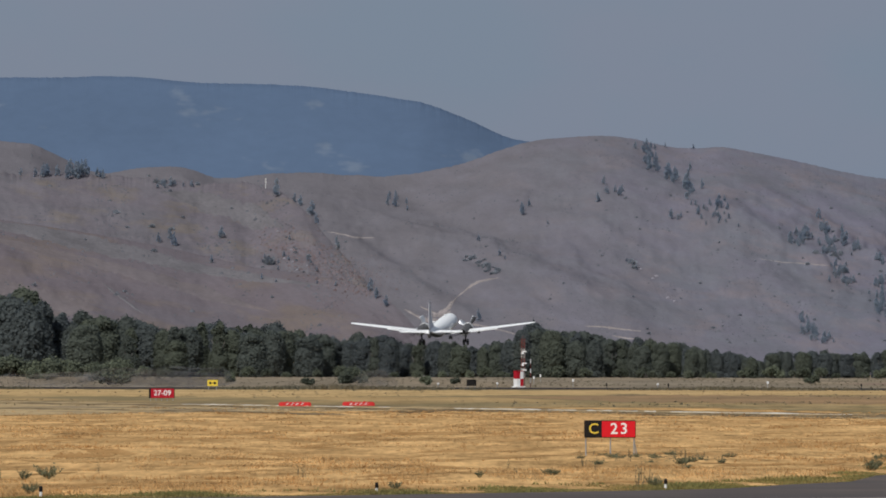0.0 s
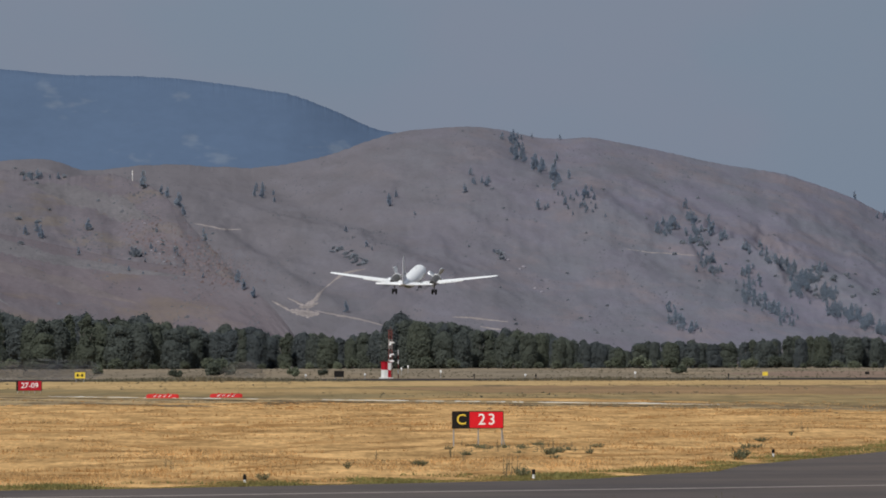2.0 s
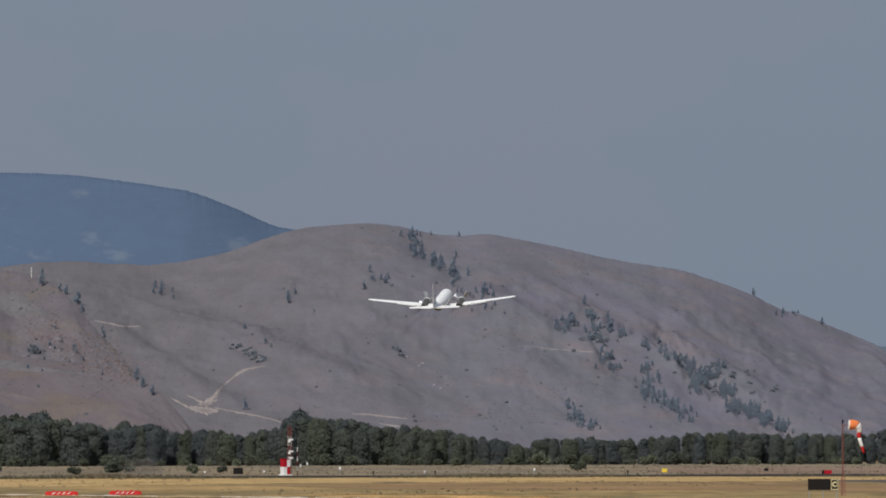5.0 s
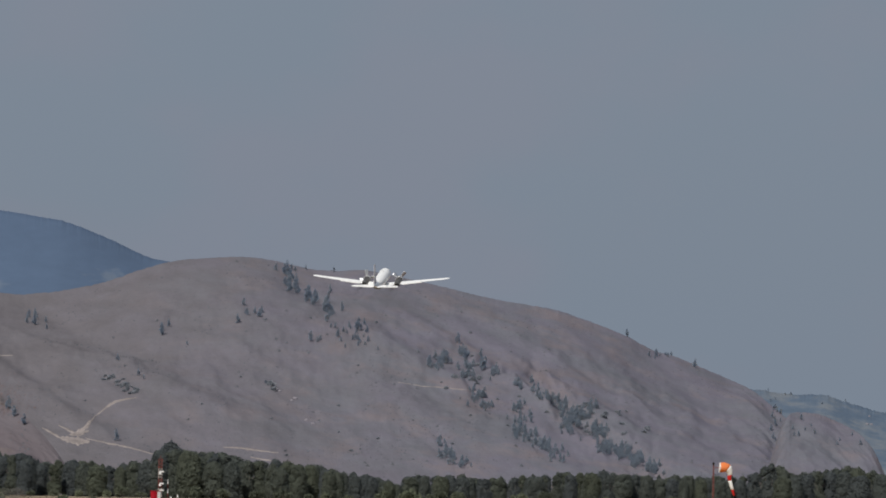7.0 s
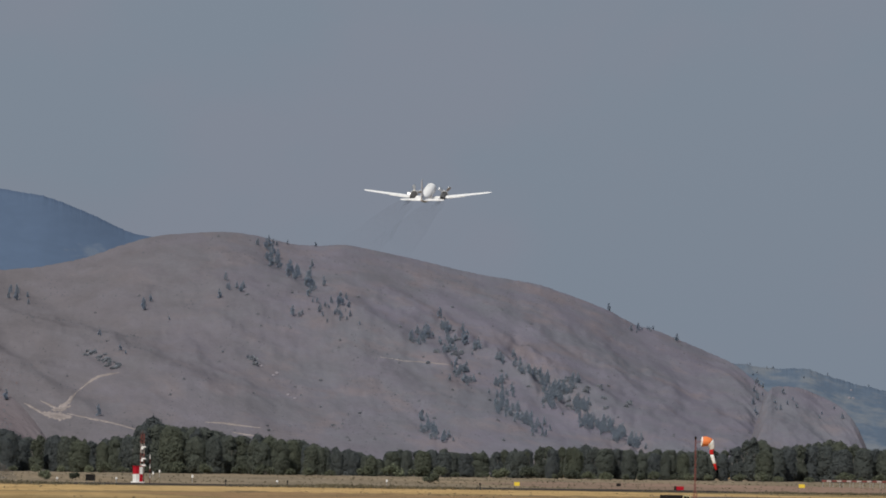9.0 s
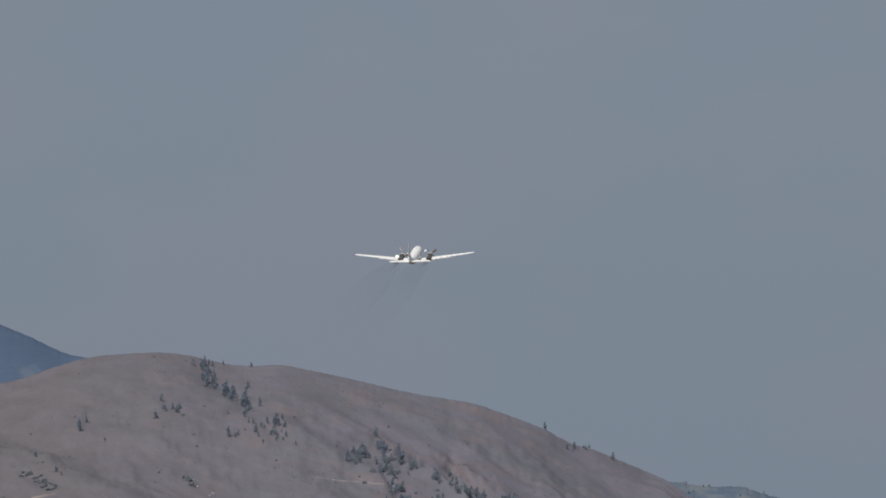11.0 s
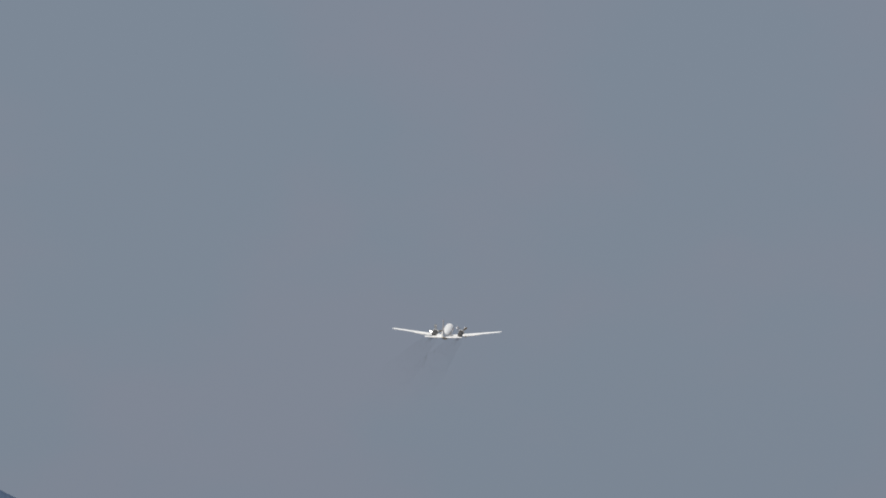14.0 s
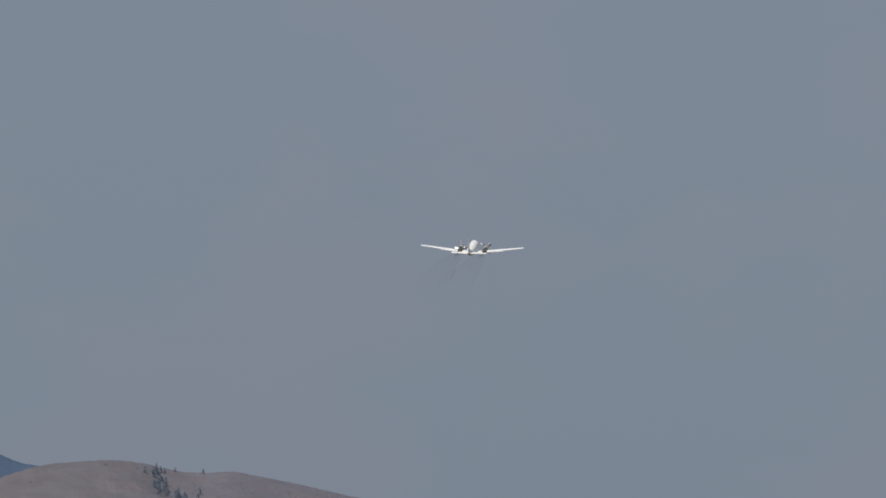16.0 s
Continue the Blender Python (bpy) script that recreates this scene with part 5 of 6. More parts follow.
def build_aircraft():
    plane = thing("turboprop_airliner")
    tagged(plane, "white twin-engined turboprop airliner climbing away, seen from behind", "aircraft")
    # cabin
    prof = [(10.3, .06, -.42), (10.0, .42, -.36), (9.4, .78, -.27), (8.5, 1.12, -.14), (7.3, 1.35, -.02), (5.8, 1.42, 0), (2, 1.42, 0), (-2.5, 1.42, 0), (-5.0, 1.40, .02),
            (-7.2, 1.26, .13), (-9.2, 1.02, .30), (-11.0, .74, .50), (-12.6, .47, .68), (-13.8, .25, .80), (-14.5, .06, .86)]
    bm = bmesh.new()
    loft(bm, [circle_ring(y, 0, AX + dz, r * .95, r * .96) for y, r, dz in prof])
    part("fuselage", bm, M["white_paint"], plane, "white rounded fuselage", True)
    bm = bmesh.new()          # darker belly skin: underside shade put into its colour
    rings = []
    for y, r, dz in prof[3:-2]:
        ring = []
        for i in range(9):
            t = math.pi * (1.24 + 0.52 * i / 8)
            ring.append(Vector((r * .96 * math.cos(t), y, AX + dz + r * .972 * math.sin(t))))
        for i in range(9):
            t = math.pi * (1.24 + 0.52 * (8 - i) / 8)
            ring.append(Vector((r * 0.90 * math.cos(t), y, AX + dz + r * 0.92 * math.sin(t))))
        rings.append(ring)
    loft(bm, rings)
    part("belly_skin", bm, M["belly"], plane, "greenish belly, darkened with painted underside shade", True)
    # wings
    for sgn in (-1, 1):
        bm = bmesh.new()
        st = [0.6, 1.6, 3.0, 4.8, 8.0, 11.5, 14.2, 15.5]
        rings = [foil(sgn * x, 0.28 * (1 - x / 16.05), wing_z(x), wing_chord(x), 0.15 - 0.03 * x / 16) for x in st]
        rings.append(foil(sgn * 16.05, 0, 0, 1.0, 0.05))
        loft(bm, rings)
        part("wing", bm, M["white_paint"], plane, "", True)
        # flap, a little lowered, and aileron
        bm = bmesh.new()
        ring, drop = [], 0.16
        for x in (5.0, 9.6):
            c = wing_chord(x)
            yt = 0.28 * (1 - x / 16.05) - c * 0.5
            z = wing_z(x)
            ring.append([Vector((sgn * x, yt + c * .20, z + .05)), Vector((sgn * x, yt - .15, z - drop + .03)), Vector((sgn * x, yt - .15, z - drop)), Vector((sgn * x, yt + c * .20, z - .09))])
        loft(bm, ring)
        part("flap", bm, M["white_paint"], plane)
        bm = bmesh.new()
        ring = []
        for x in (9.9, 15.2):
            c = wing_chord(x)
            yt = 0.28 * (1 - x / 16.05) - c * 0.5
            z = wing_z(x)
            ring.append([Vector((sgn * x, yt + c * .18, z + .06)), Vector((sgn * x, yt - .06, z + .01)), Vector((sgn * x, yt - .06, z - .015)), Vector((sgn * x, yt + c * .18, z - .06))])
        loft(bm, ring)
        part("aileron", bm, M["white_paint"], plane)
        # nacelle
        hx, _, hz = HUB
        bm = bmesh.new()
        nz = [(3.1, .80, .84, -.03), (2.0, .80, .84, -.05), (0.6, .78, .80, -.08), (-.6, .72, .72, -.10), (-1.4, .64, .64, -.08), (-2.0, .58, .58, -.06)]
        loft(bm, [circle_ring(y, sgn * hx, hz + dz, rx, rz, 20) for y, rx, rz, dz in nz])
        nac = part("nacelle", bm, M["nacelle_skin"], plane, "bare metal engine nacelle stained by soot", True)
        bm = bmesh.new()
        cz = [(4.55, .42, .45, .02), (4.35, .62, .66, .02), (3.9, .80, .85, 0), (3.4, .88, .92, -.02), (2.9, .90, .94, -.03), (2.9, .8, .84, -.03)]
        loft(bm, [circle_ring(y, sgn * hx, hz + dz, rx, rz, 20) for y, rx, rz, dz in cz])
        part("cowling", bm, M["cowl"], nac, "silvery grey engine cowling", True)
        bm = bmesh.new()
        loft(bm, [circle_ring(y, sgn * hx, hz - .04, r, r, 16) for y, r in ((-1.8, .57), (-2.3, .57), (-2.9, .52), (-2.9, .47), (-2.3, .42))])
        part("exhaust_pipe", bm, M["nacelle_dark"], nac, "dark sooty exhaust pipe", True)
        bm = bmesh.new()
        loft(bm, [circle_ring(y, sgn * hx, hz - .46, rx, rz, 12) for y, rx, rz in ((4.3, .25, .2), (3.2, .44, .36), (0.6, .5, .42), (-1.2, .34, .26))])
        part("oil_cooler_scoop", bm, M["nacelle_dark"], nac, "dark scoop under the nacelle", True)
        # tailplane and elevator
        bm = bmesh.new()
        plate(bm, [(sgn * .25, -10.6), (sgn * 2.8, -11.3), (sgn * 5.35, -12.0), (sgn * 5.55, -12.5), (sgn * 5.4, -12.75), (sgn * .25, -12.75)], 0.09, "z")
        tp = part("tailplane", bm, M["white_paint"], plane)
        tp.location = (0, 0, AX + .60)
        bm = bmesh.new()
        plate(bm, [(sgn * .3, -12.78), (sgn * 5.4, -12.78), (sgn * 5.2, -13.3), (sgn * .5, -13.9)], 0.05, "z")
        el = part("elevator", bm, M["white_paint"], plane)
        el.location = (0, 0, AX + .60)
    bm = bmesh.new()
    plate(bm, [(-9.0, .9), (-10.6, 1.4), (-12.0, 3.7), (-12.7, 5.5), (-13.1, 5.75), (-13.5, 5.7), (-13.55, .8)], 0.06, "x")
    fin = part("fin", bm, M["fin_shade_paint"], plane, "tall thin tail fin, its shade painted in as grey")
    fin.location = (0, 0, AX + .2)
    bm = bmesh.new()
    plate(bm, [(-13.58, .7), (-13.53, 5.68), (-14.0, 5.5), (-14.75, 1.2), (-14.5, .7)], 0.05, "x")
    rud = part("rudder", bm, M["fin_shade_paint"], plane)
    rud.location = (0, 0, AX + .2)
    # aerial on the cabin roof
    bm = bmesh.new()
    plate(bm, [(2.4, 1.36), (1.9, 1.85), (1.6, 1.85), (1.5, 1.36)], 0.04, "x")
    part("aerial", bm, M["white_paint"], plane).location = (0, 0, AX)
    # propellers
    props = []
    for sgn in (-1, 1):
        bm = bmesh.new()
        loft(bm, [circle_ring(y, 0, 0, r, r, 14) for y, r in ((-.15, .36), (.1, .38), (.45, .3), (.75, .14), (.85, .03))])
        p = part("propeller", bm, M["dark_metal"], plane, "four-bladed propeller with a dark spinner", True)
        p.location = (sgn * HUB[0], HUB[1], HUB[2])
        for k in range(4):
            build_blade(p, k * math.pi / 2)
        props.append(p)
    # undercarriage
    legs = []
    for sgn in (-1, 1):
        bm = bmesh.new()
        rod(bm, (0, 0, 0.1), (0, 0, -2.0), .13, .10, 10)
        rod(bm, (0, 0.9, 0), (0, 0, -1.3), .07, .06, 8)
        rod(bm, (-.42, 0, -2.0), (.42, 0, -2.0), .08, .08, 8)
        leg = part("main_gear_leg", bm, M["dark_metal"], plane, "dark undercarriage leg")
        leg.location = (sgn * GEAR[0], GEAR[1], GEAR[2])
        for dx in (-.34, .34):
            bm = bmesh.new()
            loft(bm, [[Vector((x, r * math.cos(2 * math.pi * i / 18), r * math.sin(2 * math.pi * i / 18))) for i in range(18)]
                      for x, r in ((-.17, .32), (-.15, .46), (-.08, .53), (.08, .53), (.15, .46), (.17, .32))])
            w = part("wheel", bm, M["rubber"], leg, "black rubber tyre", True)
            w.location = (dx, 0, -2.0)
        legs.append(leg)
    bm = bmesh.new()
    rod(bm, (0, 0, 0.1), (0, 0, -1.45), .09, .07, 10)
    rod(bm, (-.26, 0, -1.45), (.26, 0, -1.45), .05, .05, 8)
    nose = part("nose_gear_leg", bm, M["dark_metal"], plane, "dark nosewheel leg")
    nose.location = NOSE_GEAR
    for dx in (-.2, .2):
        bm = bmesh.new()
        loft(bm, [[Vector((x, r * math.cos(2 * math.pi * i / 16), r * math.sin(2 * math.pi * i / 16))) for i in range(16)]
                  for x, r in ((-.09, .22), (-.07, .31), (0, .34), (.07, .31), (.09, .22))])
        w = part("wheel", bm, M["rubber"], nose, "black rubber tyre", True)
        w.location = (dx, 0, -1.45)
    return plane, props, legs, nose


AIRCRAFT, PROPS, LEGS, NOSE_LEG = build_aircraft()


def build_smoke():
    """Two thin dark trails behind the exhausts, as nested ragged sleeves that thin out along the flight path."""
    for sgn in (-1, 1):
        for k, (r0, r1, length) in enumerate(((.14, .40, 18), (.22, .75, 34), (.60, 5.0, 200))):
            bm = bmesh.new()
            rings = []
            n = 30
            for i in range(n + 1):
                f = i / n
                r = r0 + (r1 - r0) * f ** 0.7
                w = 0.5 * r1 * f * noise.noise((f * 7, sgn, k))
                rings.append([Vector((w + r * math.cos(a) * (1 + .3 * noise.noise((math.cos(a), math.sin(a) + k, f * 9))), -length * f ** 1.2,
                                      w + r * math.sin(a))) for a in [2 * math.pi * q / 14 for q in range(14)]])
            loft(bm, rings, cap=False)
            ob = part("exhaust_smoke", bm, SMOKE[k], AIRCRAFT, "thin dark exhaust smoke", True)
            ob.matrix_basis = Matrix.Translation((sgn * HUB[0], -2.8, HUB[2] - .04)) @ pose(0, 0, 0, -5.3, 0, 1.5)


def dust_mat(name, col, density):
    """Thin dust or smoke: mostly clear, broken up by noise."""
    m = bpy.data.materials.new(name)
    m.use_nodes = True
    nd, lk = m.node_tree.nodes, m.node_tree.links
    nd.clear()
    out, mx = nd.new("ShaderNodeOutputMaterial"), nd.new("ShaderNodeMixShader")
    tr, df = nd.new("ShaderNodeBsdfTransparent"), nd.new("ShaderNodeBsdfTranslucent")
    df.inputs["Color"].default_value = (*col, 1)
    co, no, rp = nd.new("ShaderNodeTexCoord"), nd.new("ShaderNodeTexNoise"), nd.new("ShaderNodeMapRange")
    no.inputs["Scale"].default_value, no.inputs["Detail"].default_value = 0.22, 3.0
    rp.inputs["From Min"].default_value, rp.inputs["From Max"].default_value = 0.30, 0.72
    rp.inputs["To Min"].default_value, rp.inputs["To Max"].default_value = 0.0, density
    lk.new(co.outputs["Object"], no.inputs["Vector"])
    lk.new(no.outputs["Fac"], rp.inputs["Value"])
    lk.new(rp.outputs[0], mx.inputs["Fac"])
    lk.new(tr.outputs[0], mx.inputs[1])
    lk.new(df.outputs[0], mx.inputs[2])
    lk.new(mx.outputs[0], out.inputs["Surface"])
    return m


def build_dust():
    """Low dust and exhaust left hanging behind the take-off run, as nested ragged shells."""
    pale, grey = dust_mat("pale_dust", (0.52, 0.47, 0.42), .22), dust_mat("grey_exhaust_haze", (0.34, 0.33, 0.34), .22)
    # bearing, distance, half width, height, material
    for a, d, w, h, m, lab in ((-545, 1225, 9.0, 3.6, pale, "pale dust hanging over the runway edge"), (-455, 1235, 8.0, 4.2, grey, "thin grey exhaust haze over the runway"),
                               (-120, 1245, 4.0, 3.4, pale, "pale dust puff over the grass"), (-700, 1230, 9.0, 3.0, pale, "pale dust hanging over the runway edge")):
        t = thing("dust_cloud", Matrix.Translation((a / STEP * d, d, 0)))
        tagged(t, lab, "dust", group="dust clouds")
        for k in range(2):
            f = 1 - k * .3
            bm = bmesh.new()
            bmesh.ops.create_icosphere(bm, subdivisions=3, radius=1)
            for v in bm.verts:
                r = f * (1 + .5 * noise.noise(v.co * 1.6 + Vector((a, k * 3.1, 0))))
                v.co = Vector((v.co.x * w * r, v.co.y * 2.6 * r, max(.05, h * (.36 + .5 * v.co.z * r))))
            part("puff", bm, m, t, "", True)


SMOKE = [smoke_mat("exhaust_smoke", dn, -1.0, -ln) for dn, ln in ((.40, 18), (.13, 34), (.045, 200))]
build_smoke()
build_dust()


# ------------------------------------------------------------------ airfield things
def text_part(name, body, size, bold, parent, material, x, y, z, depth=0.004, label="", gap=1.0):
    cu = bpy.data.curves.new(name, "FONT")
    cu.body, cu.size, cu.offset, cu.extrude = body, size, bold, depth
    cu.align_x, cu.align_y, cu.space_character = "CENTER", "CENTER", gap
    tmp = bpy.data.objects.new(name, cu)
    me = bpy.data.meshes.new_from_object(tmp)
    bpy.data.objects.remove(tmp)
    me.materials.append(material)
    ob = new(name, me)
    ob.parent = parent
    ob.matrix_basis = pose(x, y, z, 90, 0, 0)
    return tagged(ob, label)


def sign_legs(t, xs, h, r=0.03):
    for x in xs:
        bm = bmesh.new()
        rod(bm, (x, 0, -0.02), (x, 0, h), r, r, 8)
        part("leg", bm, M["steel"], t)


def face(t, name, x0, x1, z0, z1, y, material, label=""):
    bm = bmesh.new()
    box(bm, (x0 + x1) / 2, y, (z0 + z1) / 2, x1 - x0, 0.02, z1 - z0)
    return part(name, bm, material, t, label)


def sign_box(t, w, z0, z1, d=0.2):
    bm = bmesh.new()
    box(bm, 0, 0, (z0 + z1) / 2, w, d, z1 - z0, bevel=0.02)
    return part("cabinet", bm, M["black"], t, "dark sign cabinet")


def build_signs():
    # holding position sign by the field
    t = thing("airfield_sign", Matrix.Translation((6.94, 293.0, 0.02)) @ Matrix.Rotation(radians(1.5), 4, "Z"))
    tagged(t, "black and red airfield sign reading C 23 on three legs", "sign")
    z0, z1, w = 0.74, 1.46, 2.14
    sign_box(t, w, z0, z1)
    face(t, "panel", -w / 2 + .03, -.34, z0 + .03, z1 - .03, -.102, M["black"], "black panel")
    face(t, "panel", -.34, w / 2 - .03, z0 + .03, z1 - .03, -.104, M["red"], "red panel")
    text_part("letter", "C", .61, .002, t, M["yellow"], -.68, -.125, 1.10, label="yellow letter C")
    text_part("number", "23", .64, .006, t, M["white"], .37, -.125, 1.10, label="white number 23", gap=1.28)
    sign_legs(t, (-1.0, 0.02, 1.0), z0 + .05)
    bm = bmesh.new()
    rod(bm, (1.0, 0, .72), (1.12, .1, .02), .025, .025, 6)
    part("brace", bm, M["steel"], t)
    # far holding sign
    t = thing("airfield_sign", Matrix.Translation((-29.75, 748, 0)) @ Matrix.Scale(0.922, 4))
    tagged(t, "red airfield sign with white numbers 27-09", "sign")
    sign_box(t, 2.95, .32, 1.44)
    face(t, "panel", -1.24, 1.42, .35, 1.41, -.104, M["deep_red"], "red panel")
    face(t, "end_panel", -1.45, -1.26, .35, 1.41, -.103, M["black"], "dark end panel")
    text_part("number", "27-09", .86, .008, t, M["white"], .08, -.125, .90, label="white runway numbers")
    sign_legs(t, (-1.3, -.65, 0, .65, 1.3), .44)
    # small yellow sign
    t = thing("airfield_sign", Matrix.Translation((-36.0, 1105, 0)))
    tagged(t, "small yellow airfield sign with dark marks", "sign")
    sign_box(t, 1.62, .55, 1.55)
    face(t, "panel", -.8, .8, .57, 1.53, -.104, M["yellow"], "yellow panel")
    for x, ww in ((-.36, .34), (.0, .16), (.36, .36)):
        face(t, "mark", x - ww / 2, x + ww / 2, .85 if ww > .2 else 1.0, 1.25 if ww > .2 else 1.1, -.118, M["black"])
    sign_legs(t, (-.6, .6), .57, .05)
    # location sign by the windsock
    t = thing("airfield_sign", Matrix.Translation((48.1, 553, 0)) @ Matrix.Scale(0.94, 4))
    tagged(t, "black airfield sign with a yellow framed letter C", "sign")
    sign_box(t, 2.52, .86, 1.80)
    face(t, "panel", -1.2, .62, .90, 1.76, -.104, M["black"], "blank black panel")
    face(t, "border", .66, 1.24, .89, 1.77, -.103, M["pale_yellow"], "yellow border")
    face(t, "panel", .70, 1.20, .94, 1.72, -.108, M["black"], "black panel")
    text_part("letter", "C", .56, .014, t, M["pale_yellow"], .95, -.13, 1.32, label="yellow letter C")
    sign_legs(t, (-1.15, .0, 1.15), .88, .04)
    # small far signs
    for x, y, w, h, z, col, lab in ((85.6, 1328, 1.0, .7, .2, "yellow", "small plain yellow airfield sign"), (146.0, 1390, 1.2, .7, .4, "yellow", "small faded yellow airfield sign"),
                                    (105.9, 1210, 1.7, .66, .15, "deep_red", "small red airfield sign with dark end"), (113.8, 1442, .9, .6, .1, "black", "small dark equipment board"),
                                    (5.0, 1230, 1.7, 1.1, .35, "black", "dark square board on the grass"), (152.5, 1290, 1.8, .8, .2, "deep_red", "small red airfield board")):
        t = thing("airfield_board", Matrix.Translation((x, y, 0)))
        tagged(t, lab, "sign")
        bm = bmesh.new()
        box(bm, 0, 0, z + h / 2, w, .15, h, bevel=.02)
        part("panel", bm, M[col], t)
        if "red" in col:
            bm = bmesh.new()
            box(bm, -w * .38, -.09, z + h / 2, w * .24, .02, h)
            part("end_panel", bm, M["black"], t, "black end panel")
        for sx in (-.35, .35):
            bm = bmesh.new()
            rod(bm, (sx * w, 0, -.02), (sx * w, 0, z + .02), .04, .04, 6)
            part("leg", bm, M["steel"], t)


def build_barriers():
    first = None
    for x, y in ((-13.63, 652.0), (-7.83, 658.0)):
        m = Matrix.Translation((x, y, 0))
        if first:
            copy_thing(first, m)
            continue
        t = first = thing("barrier", m)
        tagged(t, "low red and white runway closure barrier lying on the ground", "barrier", group="closure barriers")
        bm = bmesh.new()
        ring = []
        for sx in (-1.5, -1.3, 1.3, 1.5):
            k = 1 if abs(sx) < 1.4 else .75
            ring.append([Vector((sx, -.3 * k, 0)), Vector((sx, -.17 * k, .40 * k)), Vector((sx, .17 * k, .40 * k)), Vector((sx, .3 * k, 0))])
        loft(bm, ring)
        part("body", bm, M["red_barrier"], t)
        for k in range(4):
            bm = bmesh.new()
            x = -.75 + k * .46
            v = [bm.verts.new(p) for p in ((x - .16, -.272, .12), (x + .0, -.272, .12), (x + .24, -.205, .31), (x + .08, -.205, .31))]
            f = bm.faces.new(v)
            bmesh.ops.solidify(bm, geom=[f], thickness=.02)
            part("stripe", bm, M["white"], t, "white slanted stripe")
        for sx in (-.7, .55):
            bm = bmesh.new()
            rod(bm, (sx, 0, .38), (sx, 0, .48), .07, .05, 8)
            part("lamp", bm, M["red_barrier"], t, "small red warning lamp")


def build_markers():
    first = None
    for x, y in ((-11.2, 197.0), (-1.9, 204.2), (6.7, 212.2), (16.9, 257.8), (27.2, 314.0)):
        m = Matrix.Translation((x, y, 0))
        if first:
            copy_thing(first, m)
            continue
        t = first = thing("edge_marker", m)
        tagged(t, "short white and black taxiway edge marker post", "marker post", group="edge markers")
        bm = bmesh.new()
        rod(bm, (0, 0, 0), (0, 0, .05), .07, .05, 10)
        part("base", bm, M["orange"], t)
        bm = bmesh.new()
        rod(bm, (0, 0, .03), (0, 0, .22), .04, .04, 10)
        part("sleeve", bm, M["white"], t, "white sleeve")
        bm = bmesh.new()
        rod(bm, (0, 0, .19), (0, 0, .30), .055, .055, 10)
        bmesh.ops.create_uvsphere(bm, u_segments=10, v_segments=5, radius=.055, matrix=Matrix.Translation((0, 0, .30)))
        part("cap", bm, M["black"], t, "black cap")
    for x, y in ((-1.41, 158.6), (70.8, 1195), (38.0, 1190), (27.6, 1190)):
        t = thing("edge_light", Matrix.Translation((x, y, 0.03 if y < 300 else 0)))
        tagged(t, "small airfield edge light on a short stem", "light fitting", group="edge lights")
        k = 0.6 if y < 300 else 2.8
        bm = bmesh.new()
        rod(bm, (0, 0, 0), (0, 0, .22 * k), .03 * k, .025 * k, 8)
        part("stem", bm, M["dark_metal"], t)
        bm = bmesh.new()
        rod(bm, (0, 0, .2 * k), (0, 0, .34 * k), .06 * k, .045 * k, 10)
        part("lens", bm, M["blue_glass"] if y < 300 else M["black"], t, "dark lens")


